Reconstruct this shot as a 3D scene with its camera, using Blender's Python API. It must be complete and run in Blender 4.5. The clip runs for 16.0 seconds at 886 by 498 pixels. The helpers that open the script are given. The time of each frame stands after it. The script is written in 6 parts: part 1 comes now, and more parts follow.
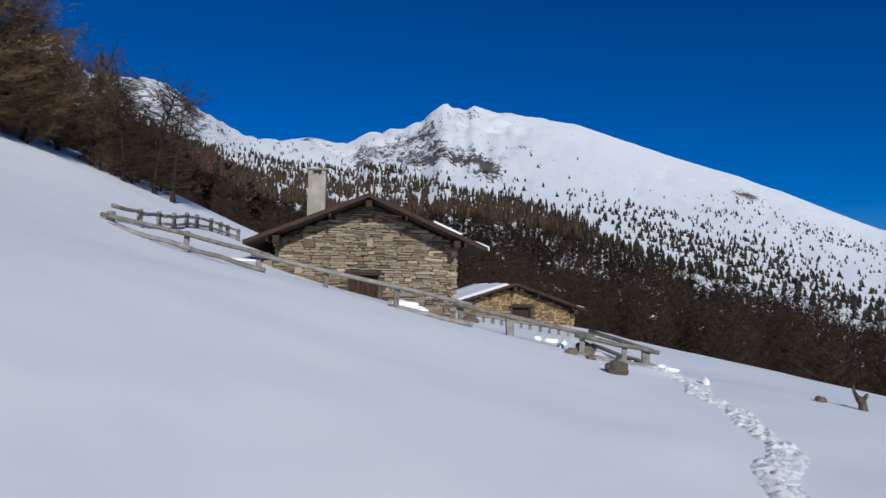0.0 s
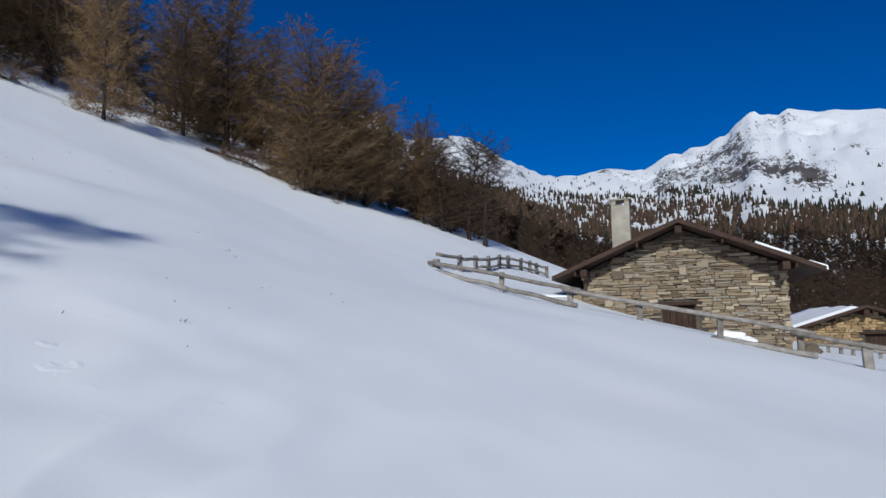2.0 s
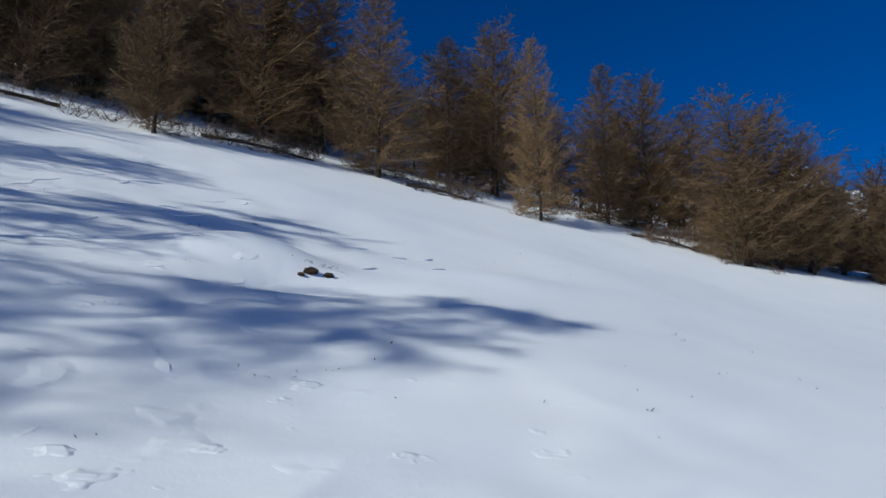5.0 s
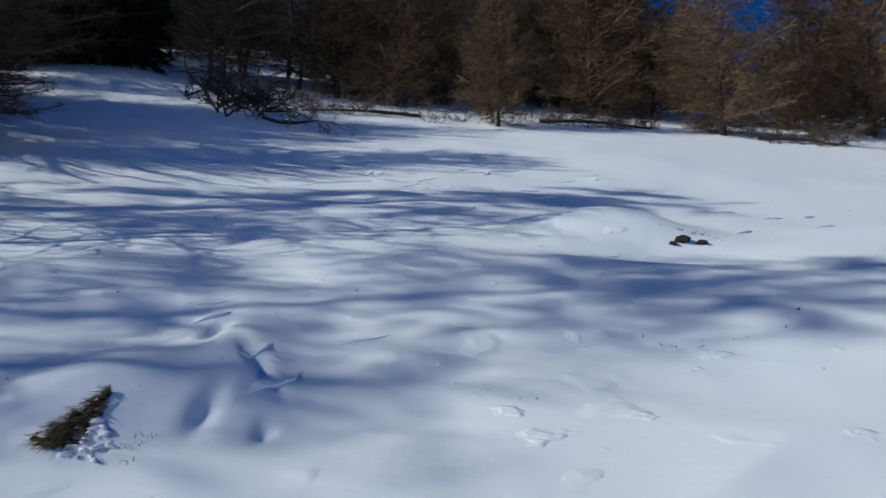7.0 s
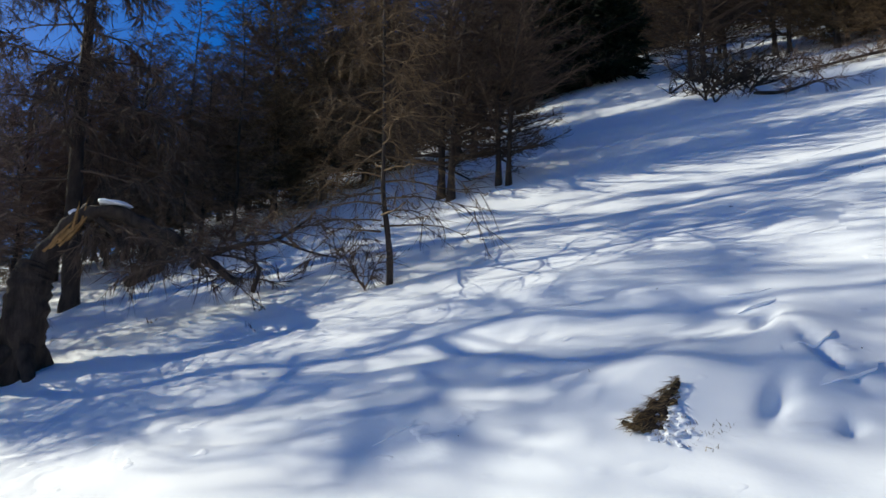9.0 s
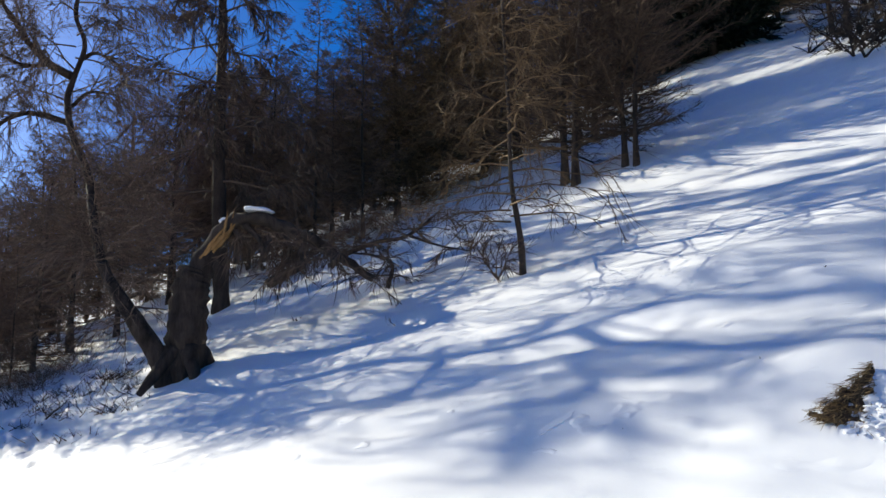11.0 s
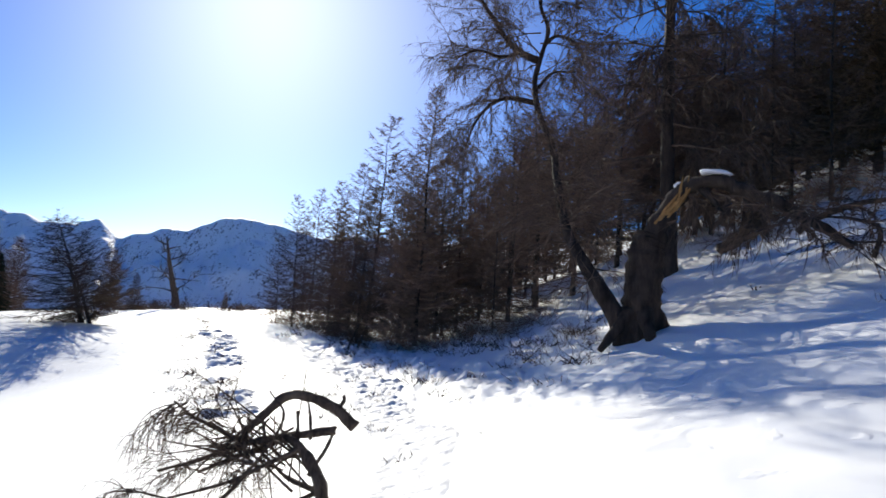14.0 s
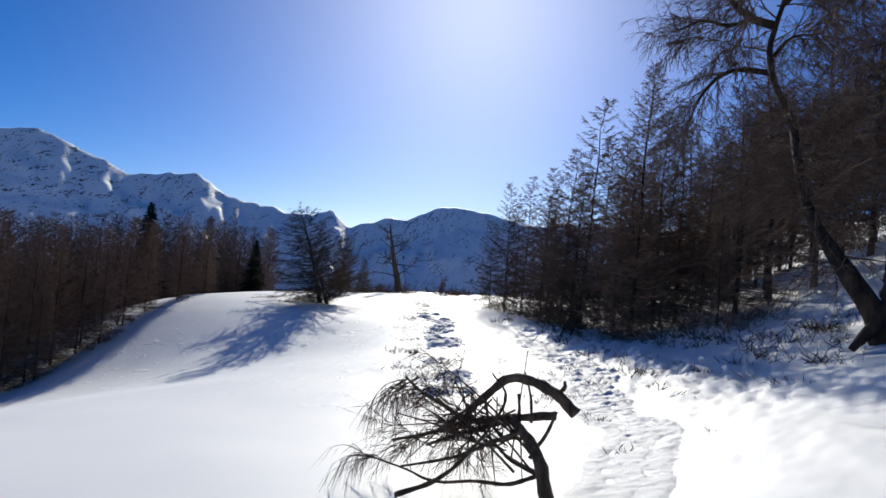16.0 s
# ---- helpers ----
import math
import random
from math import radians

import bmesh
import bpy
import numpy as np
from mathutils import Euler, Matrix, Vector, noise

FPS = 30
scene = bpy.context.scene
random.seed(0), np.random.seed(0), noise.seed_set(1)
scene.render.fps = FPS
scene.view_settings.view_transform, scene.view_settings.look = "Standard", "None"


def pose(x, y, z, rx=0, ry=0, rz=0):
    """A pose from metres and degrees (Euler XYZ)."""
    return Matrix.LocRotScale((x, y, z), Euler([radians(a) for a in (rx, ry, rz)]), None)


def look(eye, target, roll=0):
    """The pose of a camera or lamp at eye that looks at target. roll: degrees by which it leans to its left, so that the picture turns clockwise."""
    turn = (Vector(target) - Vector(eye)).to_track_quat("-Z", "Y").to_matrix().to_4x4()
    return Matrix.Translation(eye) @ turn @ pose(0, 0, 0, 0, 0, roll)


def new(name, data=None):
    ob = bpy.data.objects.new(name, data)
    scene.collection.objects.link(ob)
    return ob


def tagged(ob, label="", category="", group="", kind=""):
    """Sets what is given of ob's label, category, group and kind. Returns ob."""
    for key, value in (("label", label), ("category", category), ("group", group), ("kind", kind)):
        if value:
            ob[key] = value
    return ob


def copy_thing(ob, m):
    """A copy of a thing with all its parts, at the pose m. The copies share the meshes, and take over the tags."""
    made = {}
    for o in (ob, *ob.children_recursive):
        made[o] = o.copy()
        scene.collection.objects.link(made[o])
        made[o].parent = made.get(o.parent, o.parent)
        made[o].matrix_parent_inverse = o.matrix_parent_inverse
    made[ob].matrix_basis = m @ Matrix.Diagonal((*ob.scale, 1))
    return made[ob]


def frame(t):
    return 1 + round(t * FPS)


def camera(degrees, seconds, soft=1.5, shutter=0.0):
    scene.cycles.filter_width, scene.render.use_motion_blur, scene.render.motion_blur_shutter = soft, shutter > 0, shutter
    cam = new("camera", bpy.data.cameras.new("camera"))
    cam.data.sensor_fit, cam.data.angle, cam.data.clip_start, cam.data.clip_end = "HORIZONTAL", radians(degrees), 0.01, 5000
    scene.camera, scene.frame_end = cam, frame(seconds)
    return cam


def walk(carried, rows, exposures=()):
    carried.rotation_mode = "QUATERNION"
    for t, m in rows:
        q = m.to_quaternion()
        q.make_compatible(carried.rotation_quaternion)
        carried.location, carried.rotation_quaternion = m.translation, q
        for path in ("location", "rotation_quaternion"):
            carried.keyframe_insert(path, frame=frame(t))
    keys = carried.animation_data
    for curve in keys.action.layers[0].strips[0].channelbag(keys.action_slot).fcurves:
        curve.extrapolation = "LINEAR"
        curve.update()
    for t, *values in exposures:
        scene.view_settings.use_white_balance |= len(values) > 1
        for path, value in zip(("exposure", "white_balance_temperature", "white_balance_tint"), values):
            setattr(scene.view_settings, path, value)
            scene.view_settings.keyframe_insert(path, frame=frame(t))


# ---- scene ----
cam = camera(67.03, 16.0, soft=1.5, shutter=0.18)
ROWS = [
    (0.0, pose(-0.043, 0.453, -0.046, 93.68, -1.34, -0.02)),
    (0.5, pose(-0.060, 0.460, -0.044, 93.94, -0.93, 2.36)),
    (1.0, pose(-0.102, 0.469, -0.046, 94.39, -0.31, 8.80)),
    (1.5, pose(-0.145, 0.473, -0.052, 94.92, -0.55, 17.45)),
    (2.0, pose(-0.162, 0.499, -0.019, 96.40, 0.95, 25.84)),
    (2.5, pose(-0.138, 0.509, 0.018, 100.67, 0.71, 24.18)),
    (3.0, pose(-0.206, 0.478, 0.050, 103.29, 1.87, 31.87)),
    (3.5, pose(-0.265, 0.459, 0.063, 105.00, 0.32, 43.82)),
    (4.0, pose(-0.295, 0.431, 0.055, 103.43, -0.67, 51.96)),
    (4.2, pose(-0.299, 0.425, 0.060, 103.07, -0.56, 54.04)),
    (6.3, pose(-0.463, 0.112, -0.000, 102.00, -0.92, 76.60)),
    (6.5, pose(-0.468, 0.067, 0.001, 100.80, -1.22, 80.07)),
    (7.0, pose(-0.480, -0.063, 0.002, 101.29, -0.97, 89.54)),
    (7.5, pose(-0.480, -0.124, 0.004, 100.93, -2.64, 97.36)),
    (8.0, pose(-0.460, -0.152, -0.005, 99.81, -3.35, 109.54)),
    (8.5, pose(-0.409, -0.234, -0.002, 99.99, -1.09, 122.06)),
    (9.0, pose(-0.367, -0.270, -0.013, 100.06, -0.73, 131.19)),
    (9.2, pose(-0.369, -0.262, -0.019, 100.17, -0.75, 132.94)),
    (11.3, pose(-0.250, -0.448, 0.009, 99.06, -0.15, 142.58)),
    (11.5, pose(-0.247, -0.449, 0.009, 99.06, -1.35, 142.96)),
    (12.0, pose(-0.236, -0.418, 0.010, 98.09, -2.90, 150.04)),
    (12.5, pose(-0.192, -0.393, 0.025, 95.38, -1.90, 161.56)),
    (13.0, pose(-0.138, -0.449, 0.015, 96.61, -2.78, 166.10)),
    (13.5, pose(-0.080, -0.505, 0.005, 95.64, -3.34, 171.04)),
    (14.0, pose(-0.024, -0.528, -0.002, 95.02, -4.15, 177.57)),
    (14.5, pose(0.018, -0.541, -0.009, 95.22, -4.35, 183.93)),
    (15.0, pose(0.040, -0.552, -0.014, 95.02, -4.51, 187.12)),
    (15.5, pose(0.055, -0.550, -0.019, 93.18, -4.57, 190.88)),
    (16.0, pose(0.059, -0.550, -0.026, 92.48, -5.26, 195.41)),
]
walk(cam, ROWS, exposures=[(0.0, 0.12, 6250, 5), (4.0, 0.25, 6200, 1), (7.0, 0.2, 6180, 0), (8.0, 0.42, 6450, 0), (9.0, 0.97, 7000, -1), (11.5, 1.24, 7300, 2), (13.0, 1.17, 7050, 4), (14.5, 0.92, 6950, 4), (16.0, 0.55, 6850, 4)])

# ---- light ----
SUN_AZ, SUN_EL = 194.3, 26.5          # degrees: azimuth counter-clockwise from +y, height
world = bpy.data.worlds.new("sky")
scene.world = world
world.use_nodes = True
wn = world.node_tree.nodes
sky = wn.new("ShaderNodeTexSky")
sky.sky_type = "NISHITA"
sky.sun_disc = False
sky.sun_elevation = radians(SUN_EL)
sky.sun_rotation = radians(-SUN_AZ)
sky.altitude = 3500
sky.air_density = 1.0
sky.dust_density = 8.0
sky.ozone_density = 6.0
wn["Background"].inputs["Strength"].default_value = 0.067
depth = wn.new("ShaderNodeHueSaturation")     # the deep blue of thin, dry air
depth.inputs["Saturation"].default_value = 1.32
depth.inputs["Hue"].default_value = 0.511
world.node_tree.links.new(sky.outputs[0], depth.inputs["Color"])
world.node_tree.links.new(depth.outputs[0], wn["Background"].inputs["Color"])

sun = new("sun", bpy.data.lights.new("sun", "SUN"))
sun.data.energy, sun.data.angle, sun.data.color = 3.0, radians(0.53), (1.0, 0.96, 0.91)
sa, se = radians(SUN_AZ), radians(SUN_EL)
SUN_DIR = Vector((-math.sin(sa) * math.cos(se), math.cos(sa) * math.cos(se), math.sin(se)))
sun.matrix_world = look(SUN_DIR * 100, (0, 0, 0))

# ---- materials ----
def material(name, rough=0.8, spec=0.3):
    m = bpy.data.materials.new(name)
    m.use_nodes = True
    nt = m.node_tree
    b = nt.nodes["Principled BSDF"]
    b.inputs["Roughness"].default_value = rough
    b.inputs["Specular IOR Level"].default_value = spec
    return m, nt, b


def node(nt, kind, **values):
    n = nt.nodes.new(kind)
    for key, v in values.items():
        n.inputs[key.replace("_", " ")].default_value = v
    return n


def ramp(nt, fac, stops):
    r = nt.nodes.new("ShaderNodeValToRGB")
    e = r.color_ramp.elements
    e[0].position, e[0].color = stops[0][0], (*stops[0][1], 1)
    e[1].position, e[1].color = stops[-1][0], (*stops[-1][1], 1)
    for p, c in stops[1:-1]:
        x = e.new(p)
        x.color = (*c, 1)
    nt.links.new(fac, r.inputs[0])
    return r.outputs[0]


def mixed(nt, fac, a, b, blend="MIX"):
    m = nt.nodes.new("ShaderNodeMix")
    m.data_type = "RGBA"
    m.blend_type = blend
    for socket, v in ((m.inputs[0], fac), (m.inputs[6], a), (m.inputs[7], b)):
        if isinstance(v, (int, float)):
            socket.default_value = v
        elif isinstance(v, tuple):
            socket.default_value = (*v, 1)
        else:
            nt.links.new(v, socket)
    return m.outputs[2]


def calc(nt, op, a, b=0.0, clamp=False):
    m = nt.nodes.new("ShaderNodeMath")
    m.operation = op
    m.use_clamp = clamp
    for socket, v in ((m.inputs[0], a), (m.inputs[1], b)):
        if isinstance(v, (int, float)):
            socket.default_value = v
        else:
            nt.links.new(v, socket)
    return m.outputs[0]


def tex(nt, scale, detail=4.0, rough=0.55, coord="Object", stretch=None):
    c = nt.nodes.new("ShaderNodeTexCoord")
    out = c.outputs[coord]
    if stretch:
        mp = nt.nodes.new("ShaderNodeMapping")
        mp.inputs["Scale"].default_value = stretch
        nt.links.new(out, mp.inputs[0])
        out = mp.outputs[0]
    n = node(nt, "ShaderNodeTexNoise", Scale=scale, Detail=detail, Roughness=rough)
    nt.links.new(out, n.inputs["Vector"])
    return n.outputs[0]


def bump(nt, b, height, strength=0.3, distance=0.02, under=None):
    n = node(nt, "ShaderNodeBump", Strength=strength, Distance=distance)
    nt.links.new(height, n.inputs["Height"])
    if under:
        nt.links.new(under, n.inputs["Normal"])
    nt.links.new(n.outputs[0], b.inputs["Normal"])
    return n.outputs[0]


def snow_ground():
    m, nt, b = material("snow_and_rock", 0.62, 0.25)
    geo = nt.nodes.new("ShaderNodeNewGeometry")
    up = nt.nodes.new("ShaderNodeSeparateXYZ")
    nt.links.new(geo.outputs["Normal"], up.inputs[0])
    rough_far = tex(nt, 0.018, 10, 0.68)
    fine_far = tex(nt, 0.06, 8, 0.75, stretch=(1, 0.16, 0.35))
    steep = calc(nt, "SUBTRACT", 1.0, up.outputs[2])
    crag = nt.nodes.new("ShaderNodeAttribute")
    crag.attribute_name = "crag"
    k = calc(nt, "ADD", calc(nt, "MULTIPLY", steep, 0.55), calc(nt, "MULTIPLY", calc(nt, "SUBTRACT", rough_far, 0.5), 0.6))
    k = calc(nt, "ADD", k, calc(nt, "MULTIPLY", calc(nt, "SUBTRACT", fine_far, 0.5), 1.7))
    grit = tex(nt, 0.16, 5, 0.7, stretch=(1, 0.35, 0.5))
    k = calc(nt, "ADD", k, calc(nt, "MULTIPLY", calc(nt, "SUBTRACT", grit, 0.5), 1.3))
    k = calc(nt, "ADD", k, calc(nt, "MULTIPLY", crag.outputs["Fac"], 0.85))
    pos = nt.nodes.new("ShaderNodeVectorMath")
    pos.operation = "LENGTH"
    nt.links.new(geo.outputs["Position"], pos.inputs[0])
    far = calc(nt, "MULTIPLY", calc(nt, "SUBTRACT", pos.outputs["Value"], 300.0), 0.003, True)
    mask = calc(nt, "MULTIPLY", calc(nt, "MULTIPLY", calc(nt, "SUBTRACT", k, 0.36), 17.0, True), far)
    rock = ramp(nt, fine_far, [(0.3, (0.045, 0.040, 0.036)), (0.65, (0.14, 0.118, 0.098))])
    tone = tex(nt, 0.5, 5)
    snow = ramp(nt, tone, [(0.3, (0.86, 0.88, 0.90)), (0.7, (0.92, 0.92, 0.92))])
    nt.links.new(mixed(nt, mask, snow, rock), b.inputs["Base Color"])
    gullies = bump(nt, b, calc(nt, "MULTIPLY", rough_far, far), 0.22, 16.0)
    gullies = bump(nt, b, calc(nt, "MULTIPLY", fine_far, far), 0.5, 9.0, gullies)
    windy = nt.nodes.new("ShaderNodeAttribute")
    windy.attribute_name = "windy"
    crust = bump(nt, b, calc(nt, "MULTIPLY", tex(nt, 1.3, 3, 0.5, stretch=(1.5, 0.6, 1)), calc(nt, "ADD", windy.outputs["Fac"], 0.15)), 0.16, 0.09, gullies)
    # thin broken edges of wind crust
    for scale, seam, soft in ((0.9, 0.53, 26.0), (2.1, 0.57, 20.0)):
        plate = calc(nt, "MULTIPLY", calc(nt, "SUBTRACT", tex(nt, scale, 3, 0.5), seam), soft, True)
        torn = calc(nt, "MULTIPLY", calc(nt, "SUBTRACT", tex(nt, scale * 1.7, 2, 0.5, stretch=(1, 1, 3)), 0.60), 12.0, True)
        edge = calc(nt, "MULTIPLY", calc(nt, "MULTIPLY", plate, torn), windy.outputs["Fac"])
        crust = bump(nt, b, edge, 0.45, 0.02, crust)
    crust = bump(nt, b, calc(nt, "MULTIPLY", tex(nt, 7.0, 4, 0.65), windy.outputs["Fac"]), 0.13, 0.02, crust)
    bump(nt, b, tex(nt, 40.0, 3, 0.6), 0.09, 0.005, crust)
    return m


def bark(name, dark, light, scale=9.0):
    m, nt, b = material(name, 0.9, 0.2)
    t = tex(nt, scale, 6, 0.65, stretch=(1, 1, 0.25))
    nt.links.new(ramp(nt, t, [(0.32, dark), (0.68, light)]), b.inputs["Base Color"])
    bump(nt, b, t, 1.0, 0.06)
    return m


def twig_wood(name, dark, light):
    m, nt, b = material(name, 0.85, 0.2)
    info = nt.nodes.new("ShaderNodeObjectInfo")
    geo = nt.nodes.new("ShaderNodeNewGeometry")
    t = calc(nt, "ADD", calc(nt, "MULTIPLY", geo.outputs["Random Per Island"], 0.6), calc(nt, "MULTIPLY", info.outputs["Random"], 0.4))
    nt.links.new(ramp(nt, t, [(0.1, dark), (0.9, light)]), b.inputs["Base Color"])
    return m


SNOW = snow_ground()
TRODDEN, trod_nt, trod_b = material("trodden_snow", 0.65, 0.25)
trod_nt.links.new(ramp(trod_nt, tex(trod_nt, 3.0, 5), [(0.3, (0.76, 0.77, 0.79)), (0.7, (0.88, 0.88, 0.88))]), trod_b.inputs["Base Color"])
bump(trod_nt, trod_b, tex(trod_nt, 22.0, 5, 0.7), 0.7, 0.02)
LARCH_BARK = bark("larch_bark", (0.020, 0.015, 0.012), (0.08, 0.060, 0.048))
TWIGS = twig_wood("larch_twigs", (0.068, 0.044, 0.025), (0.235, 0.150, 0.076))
NEEDLES = twig_wood("spruce_needles", (0.006, 0.011, 0.006), (0.022, 0.033, 0.015))


def stone_mat(name, stops, scale=6.0):
    m, nt, b = material(name, 0.88, 0.25)
    info = nt.nodes.new("ShaderNodeObjectInfo")
    geo = nt.nodes.new("ShaderNodeNewGeometry")
    r = calc(nt, "FRACT", calc(nt, "ADD", info.outputs["Random"], geo.outputs["Random Per Island"]))
    t = tex(nt, scale, 5, 0.6)
    v = calc(nt, "ADD", calc(nt, "MULTIPLY", r, 0.75), calc(nt, "MULTIPLY", t, 0.3))
    nt.links.new(ramp(nt, v, stops), b.inputs["Base Color"])
    bump(nt, b, tex(nt, scale * 4, 5), 0.5, 0.02)
    return m


def wood_mat(name, dark, light, scale=5.0):
    m, nt, b = material(name, 0.85, 0.2)
    info = nt.nodes.new("ShaderNodeObjectInfo")
    t = tex(nt, scale, 6, 0.65)
    v = calc(nt, "ADD", calc(nt, "MULTIPLY", t, 0.8), calc(nt, "MULTIPLY", info.outputs["Random"], 0.2))
    nt.links.new(ramp(nt, v, [(0.3, dark), (0.75, light)]), b.inputs["Base Color"])
    bump(nt, b, tex(nt, scale * 6, 4), 0.5, 0.01)
    return m


def plain_mat(name, a, c, scale, rough=0.85):
    m, nt, b = material(name, rough, 0.2)
    nt.links.new(ramp(nt, tex(nt, scale, 5, 0.6), [(0.3, a), (0.7, c)]), b.inputs["Base Color"])
    bump(nt, b, tex(nt, scale * 5, 4), 0.4, 0.01)
    return m


SLATE = stone_mat("dry_slate_stone", [(0.05, (0.075, 0.058, 0.045)), (0.25, (0.17, 0.125, 0.085)), (0.5, (0.28, 0.215, 0.14)), (0.7, (0.25, 0.22, 0.18)), (0.85, (0.40, 0.32, 0.22)), (1.0, (0.48, 0.43, 0.35))])
GOLD_STONE = stone_mat("golden_field_stone", [(0.05, (0.13, 0.09, 0.05)), (0.5, (0.29, 0.195, 0.095)), (1.0, (0.42, 0.31, 0.18))])
ROCK = stone_mat("brown_rock", [(0.05, (0.07, 0.06, 0.045)), (0.5, (0.14, 0.11, 0.08)), (1.0, (0.24, 0.20, 0.16))], 3.0)
MORTAR = plain_mat("joint_earth", (0.05, 0.042, 0.034), (0.10, 0.085, 0.07), 8.0)
ROOF_WOOD = wood_mat("roof_boards", (0.030, 0.018, 0.014), (0.075, 0.045, 0.034), 4.0)
DOOR_WOOD = wood_mat("door_boards", (0.03, 0.017, 0.013), (0.06, 0.035, 0.025), 4.0)
GREY_WOOD = wood_mat("weathered_fence_wood", (0.12, 0.105, 0.09), (0.37, 0.34, 0.31), 7.0)
PLASTER = plain_mat("pale_chimney_render", (0.27, 0.245, 0.20), (0.42, 0.385, 0.325), 3.0)
TORN_WOOD = wood_mat("torn_wood", (0.20, 0.10, 0.035), (0.46, 0.27, 0.11), 6.0)
DEAD_WOOD = bark("dead_branch_bark", (0.035, 0.026, 0.021), (0.17, 0.13, 0.10), 14.0)
EARTH = plain_mat("bare_earth", (0.018, 0.012, 0.008), (0.06, 0.04, 0.026), 30.0)
FRESH_SNOW = plain_mat("loose_snow", (0.87, 0.88, 0.90), (0.92, 0.92, 0.92), 4.0, 0.7)
GRASS = twig_wood("dry_grass", (0.10, 0.065, 0.03), (0.40, 0.27, 0.13))
GREY_TWIGS = twig_wood("grey_twigs", (0.055, 0.038, 0.028), (0.19, 0.130, 0.095))
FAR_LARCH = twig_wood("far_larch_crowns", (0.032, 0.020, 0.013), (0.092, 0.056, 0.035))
BACK_TWIGS = twig_wood("shaded_larch_twigs", (0.07, 0.047, 0.035), (0.22, 0.143, 0.098))
# lighter copy of the back twigs: veiling sun glare put into the colour
GLARE_TWIGS = twig_wood("glare_lifted_larch_twigs", (0.095, 0.064, 0.050), (0.28, 0.180, 0.130))
# own colour of gnarled trees and shrubs; stands for shade on one larch
DARK_TWIGS = twig_wood("dark_gnarled_and_shaded_twigs", (0.03, 0.02, 0.014), (0.11, 0.072, 0.048))
FAR_PINE = twig_wood("far_pine_crowns", (0.018, 0.017, 0.011), (0.05, 0.046, 0.033))

# ---- ground ----
def value_noise(x, y, seed):
    xi, yi = np.floor(x).astype(np.int64), np.floor(y).astype(np.int64)
    fx, fy = x - xi, y - yi
    fx, fy = fx * fx * (3 - 2 * fx), fy * fy * (3 - 2 * fy)

    def lattice(a, b):
        h = (a * 374761393 + b * 668265263 + seed * 1274126177) & 0xFFFFFFFF
        h = ((h ^ (h >> 13)) * 1274126177) & 0xFFFFFFFF
        return ((h ^ (h >> 16)) & 0xFFFF) / 65535.0

    top = lattice(xi, yi) * (1 - fx) + lattice(xi + 1, yi) * fx
    low = lattice(xi, yi + 1) * (1 - fx) + lattice(xi + 1, yi + 1) * fx
    return top * (1 - fy) + low * fy


def fbm(x, y, wave, octaves=4, gain=0.5, seed=0):
    s, a, total = 0.0, 1.0, 0.0
    for k in range(octaves):
        s = s + a * (value_noise(x / wave, y / wave, seed + k) - 0.5)
        total += a
        wave, a = wave / 2.03, a * gain
    return s / total


# heights of the hillside: cross profiles west to east (columns) at stations from south to north (rows)
STATION_X = np.array([-60, -22, -12, -6, -3, 0, 3, 7, 12, 20, 40.0])
STATION_Y = np.array([-60, -40, -25, -15, -8, 0, 15, 24, 34, 60.0])
PROFILES = np.array([
    (22, 8.0, 4.0, 2.0, 1.0, 0.0, -0.5, -1.0, -1.5, -3.0, -12),
    (22, 8.0, 4.0, 1.8, 0.7, -0.5, -0.7, -0.8, -1.0, -2.0, -10),
    (31, 10.2, 4.6, 1.6, 0.4, -1.0, -1.3, -1.4, -1.7, -2.3, -10),
    (32, 10.3, 4.2, 0.95, -0.4, -1.35, -1.6, -2.3, -3.6, -5.5, -12),
    (31, 9.5, 3.85, 0.75, -0.6, -1.6, -1.85, -2.3, -3.4, -6.0, -14),
    (28.5, 8.9, 3.4, 0.7, -0.72, -1.68, -1.9, -2.2, -3.0, -5.5, -14),
    (27.5, 8.4, 3.2, 0.62, 0.06, -0.64, -1.3, -1.8, -2.5, -5.0, -14)] + [
    (26.5, 8.3, 3.6, 0.8, -0.25, -0.95, -1.4, -1.7, -2.6, -5.5, -15),
    (25, 8.0, 3.8, 1.3, 0.2, -0.9, -1.3, -1.6, -2.9, -6.0, -16),
    (20, 5.0, 1.0, -1.0, -2.0, -3.0, -4.0, -6.0, -9.0, -13, -25)])


def table(x, y):
    x, y = np.clip(x, -59.9, 39.9), np.clip(y, -59.9, 59.9)
    i = np.clip(np.searchsorted(STATION_X, x) - 1, 0, len(STATION_X) - 2)
    j = np.clip(np.searchsorted(STATION_Y, y) - 1, 0, len(STATION_Y) - 2)
    u = (x - STATION_X[i]) / (STATION_X[i + 1] - STATION_X[i])
    v = (y - STATION_Y[j]) / (STATION_Y[j + 1] - STATION_Y[j])
    v = v * v * (3 - 2 * v)
    return ((PROFILES[j, i] * (1 - u) + PROFILES[j, i + 1] * u) * (1 - v)
            + (PROFILES[j + 1, i] * (1 - u) + PROFILES[j + 1, i + 1] * u) * v)


def hill(x, y):
    s = 0.0
    for dx, dy in ((0, 0), (1, 0), (-1, 0), (0, 1), (0, -1), (0.8, 0.8), (-0.8, 0.8), (0.8, -0.8), (-0.8, -0.8)):
        s = s + table(x + dx * 1.1, y + dy * 2.0)
    return s / 9


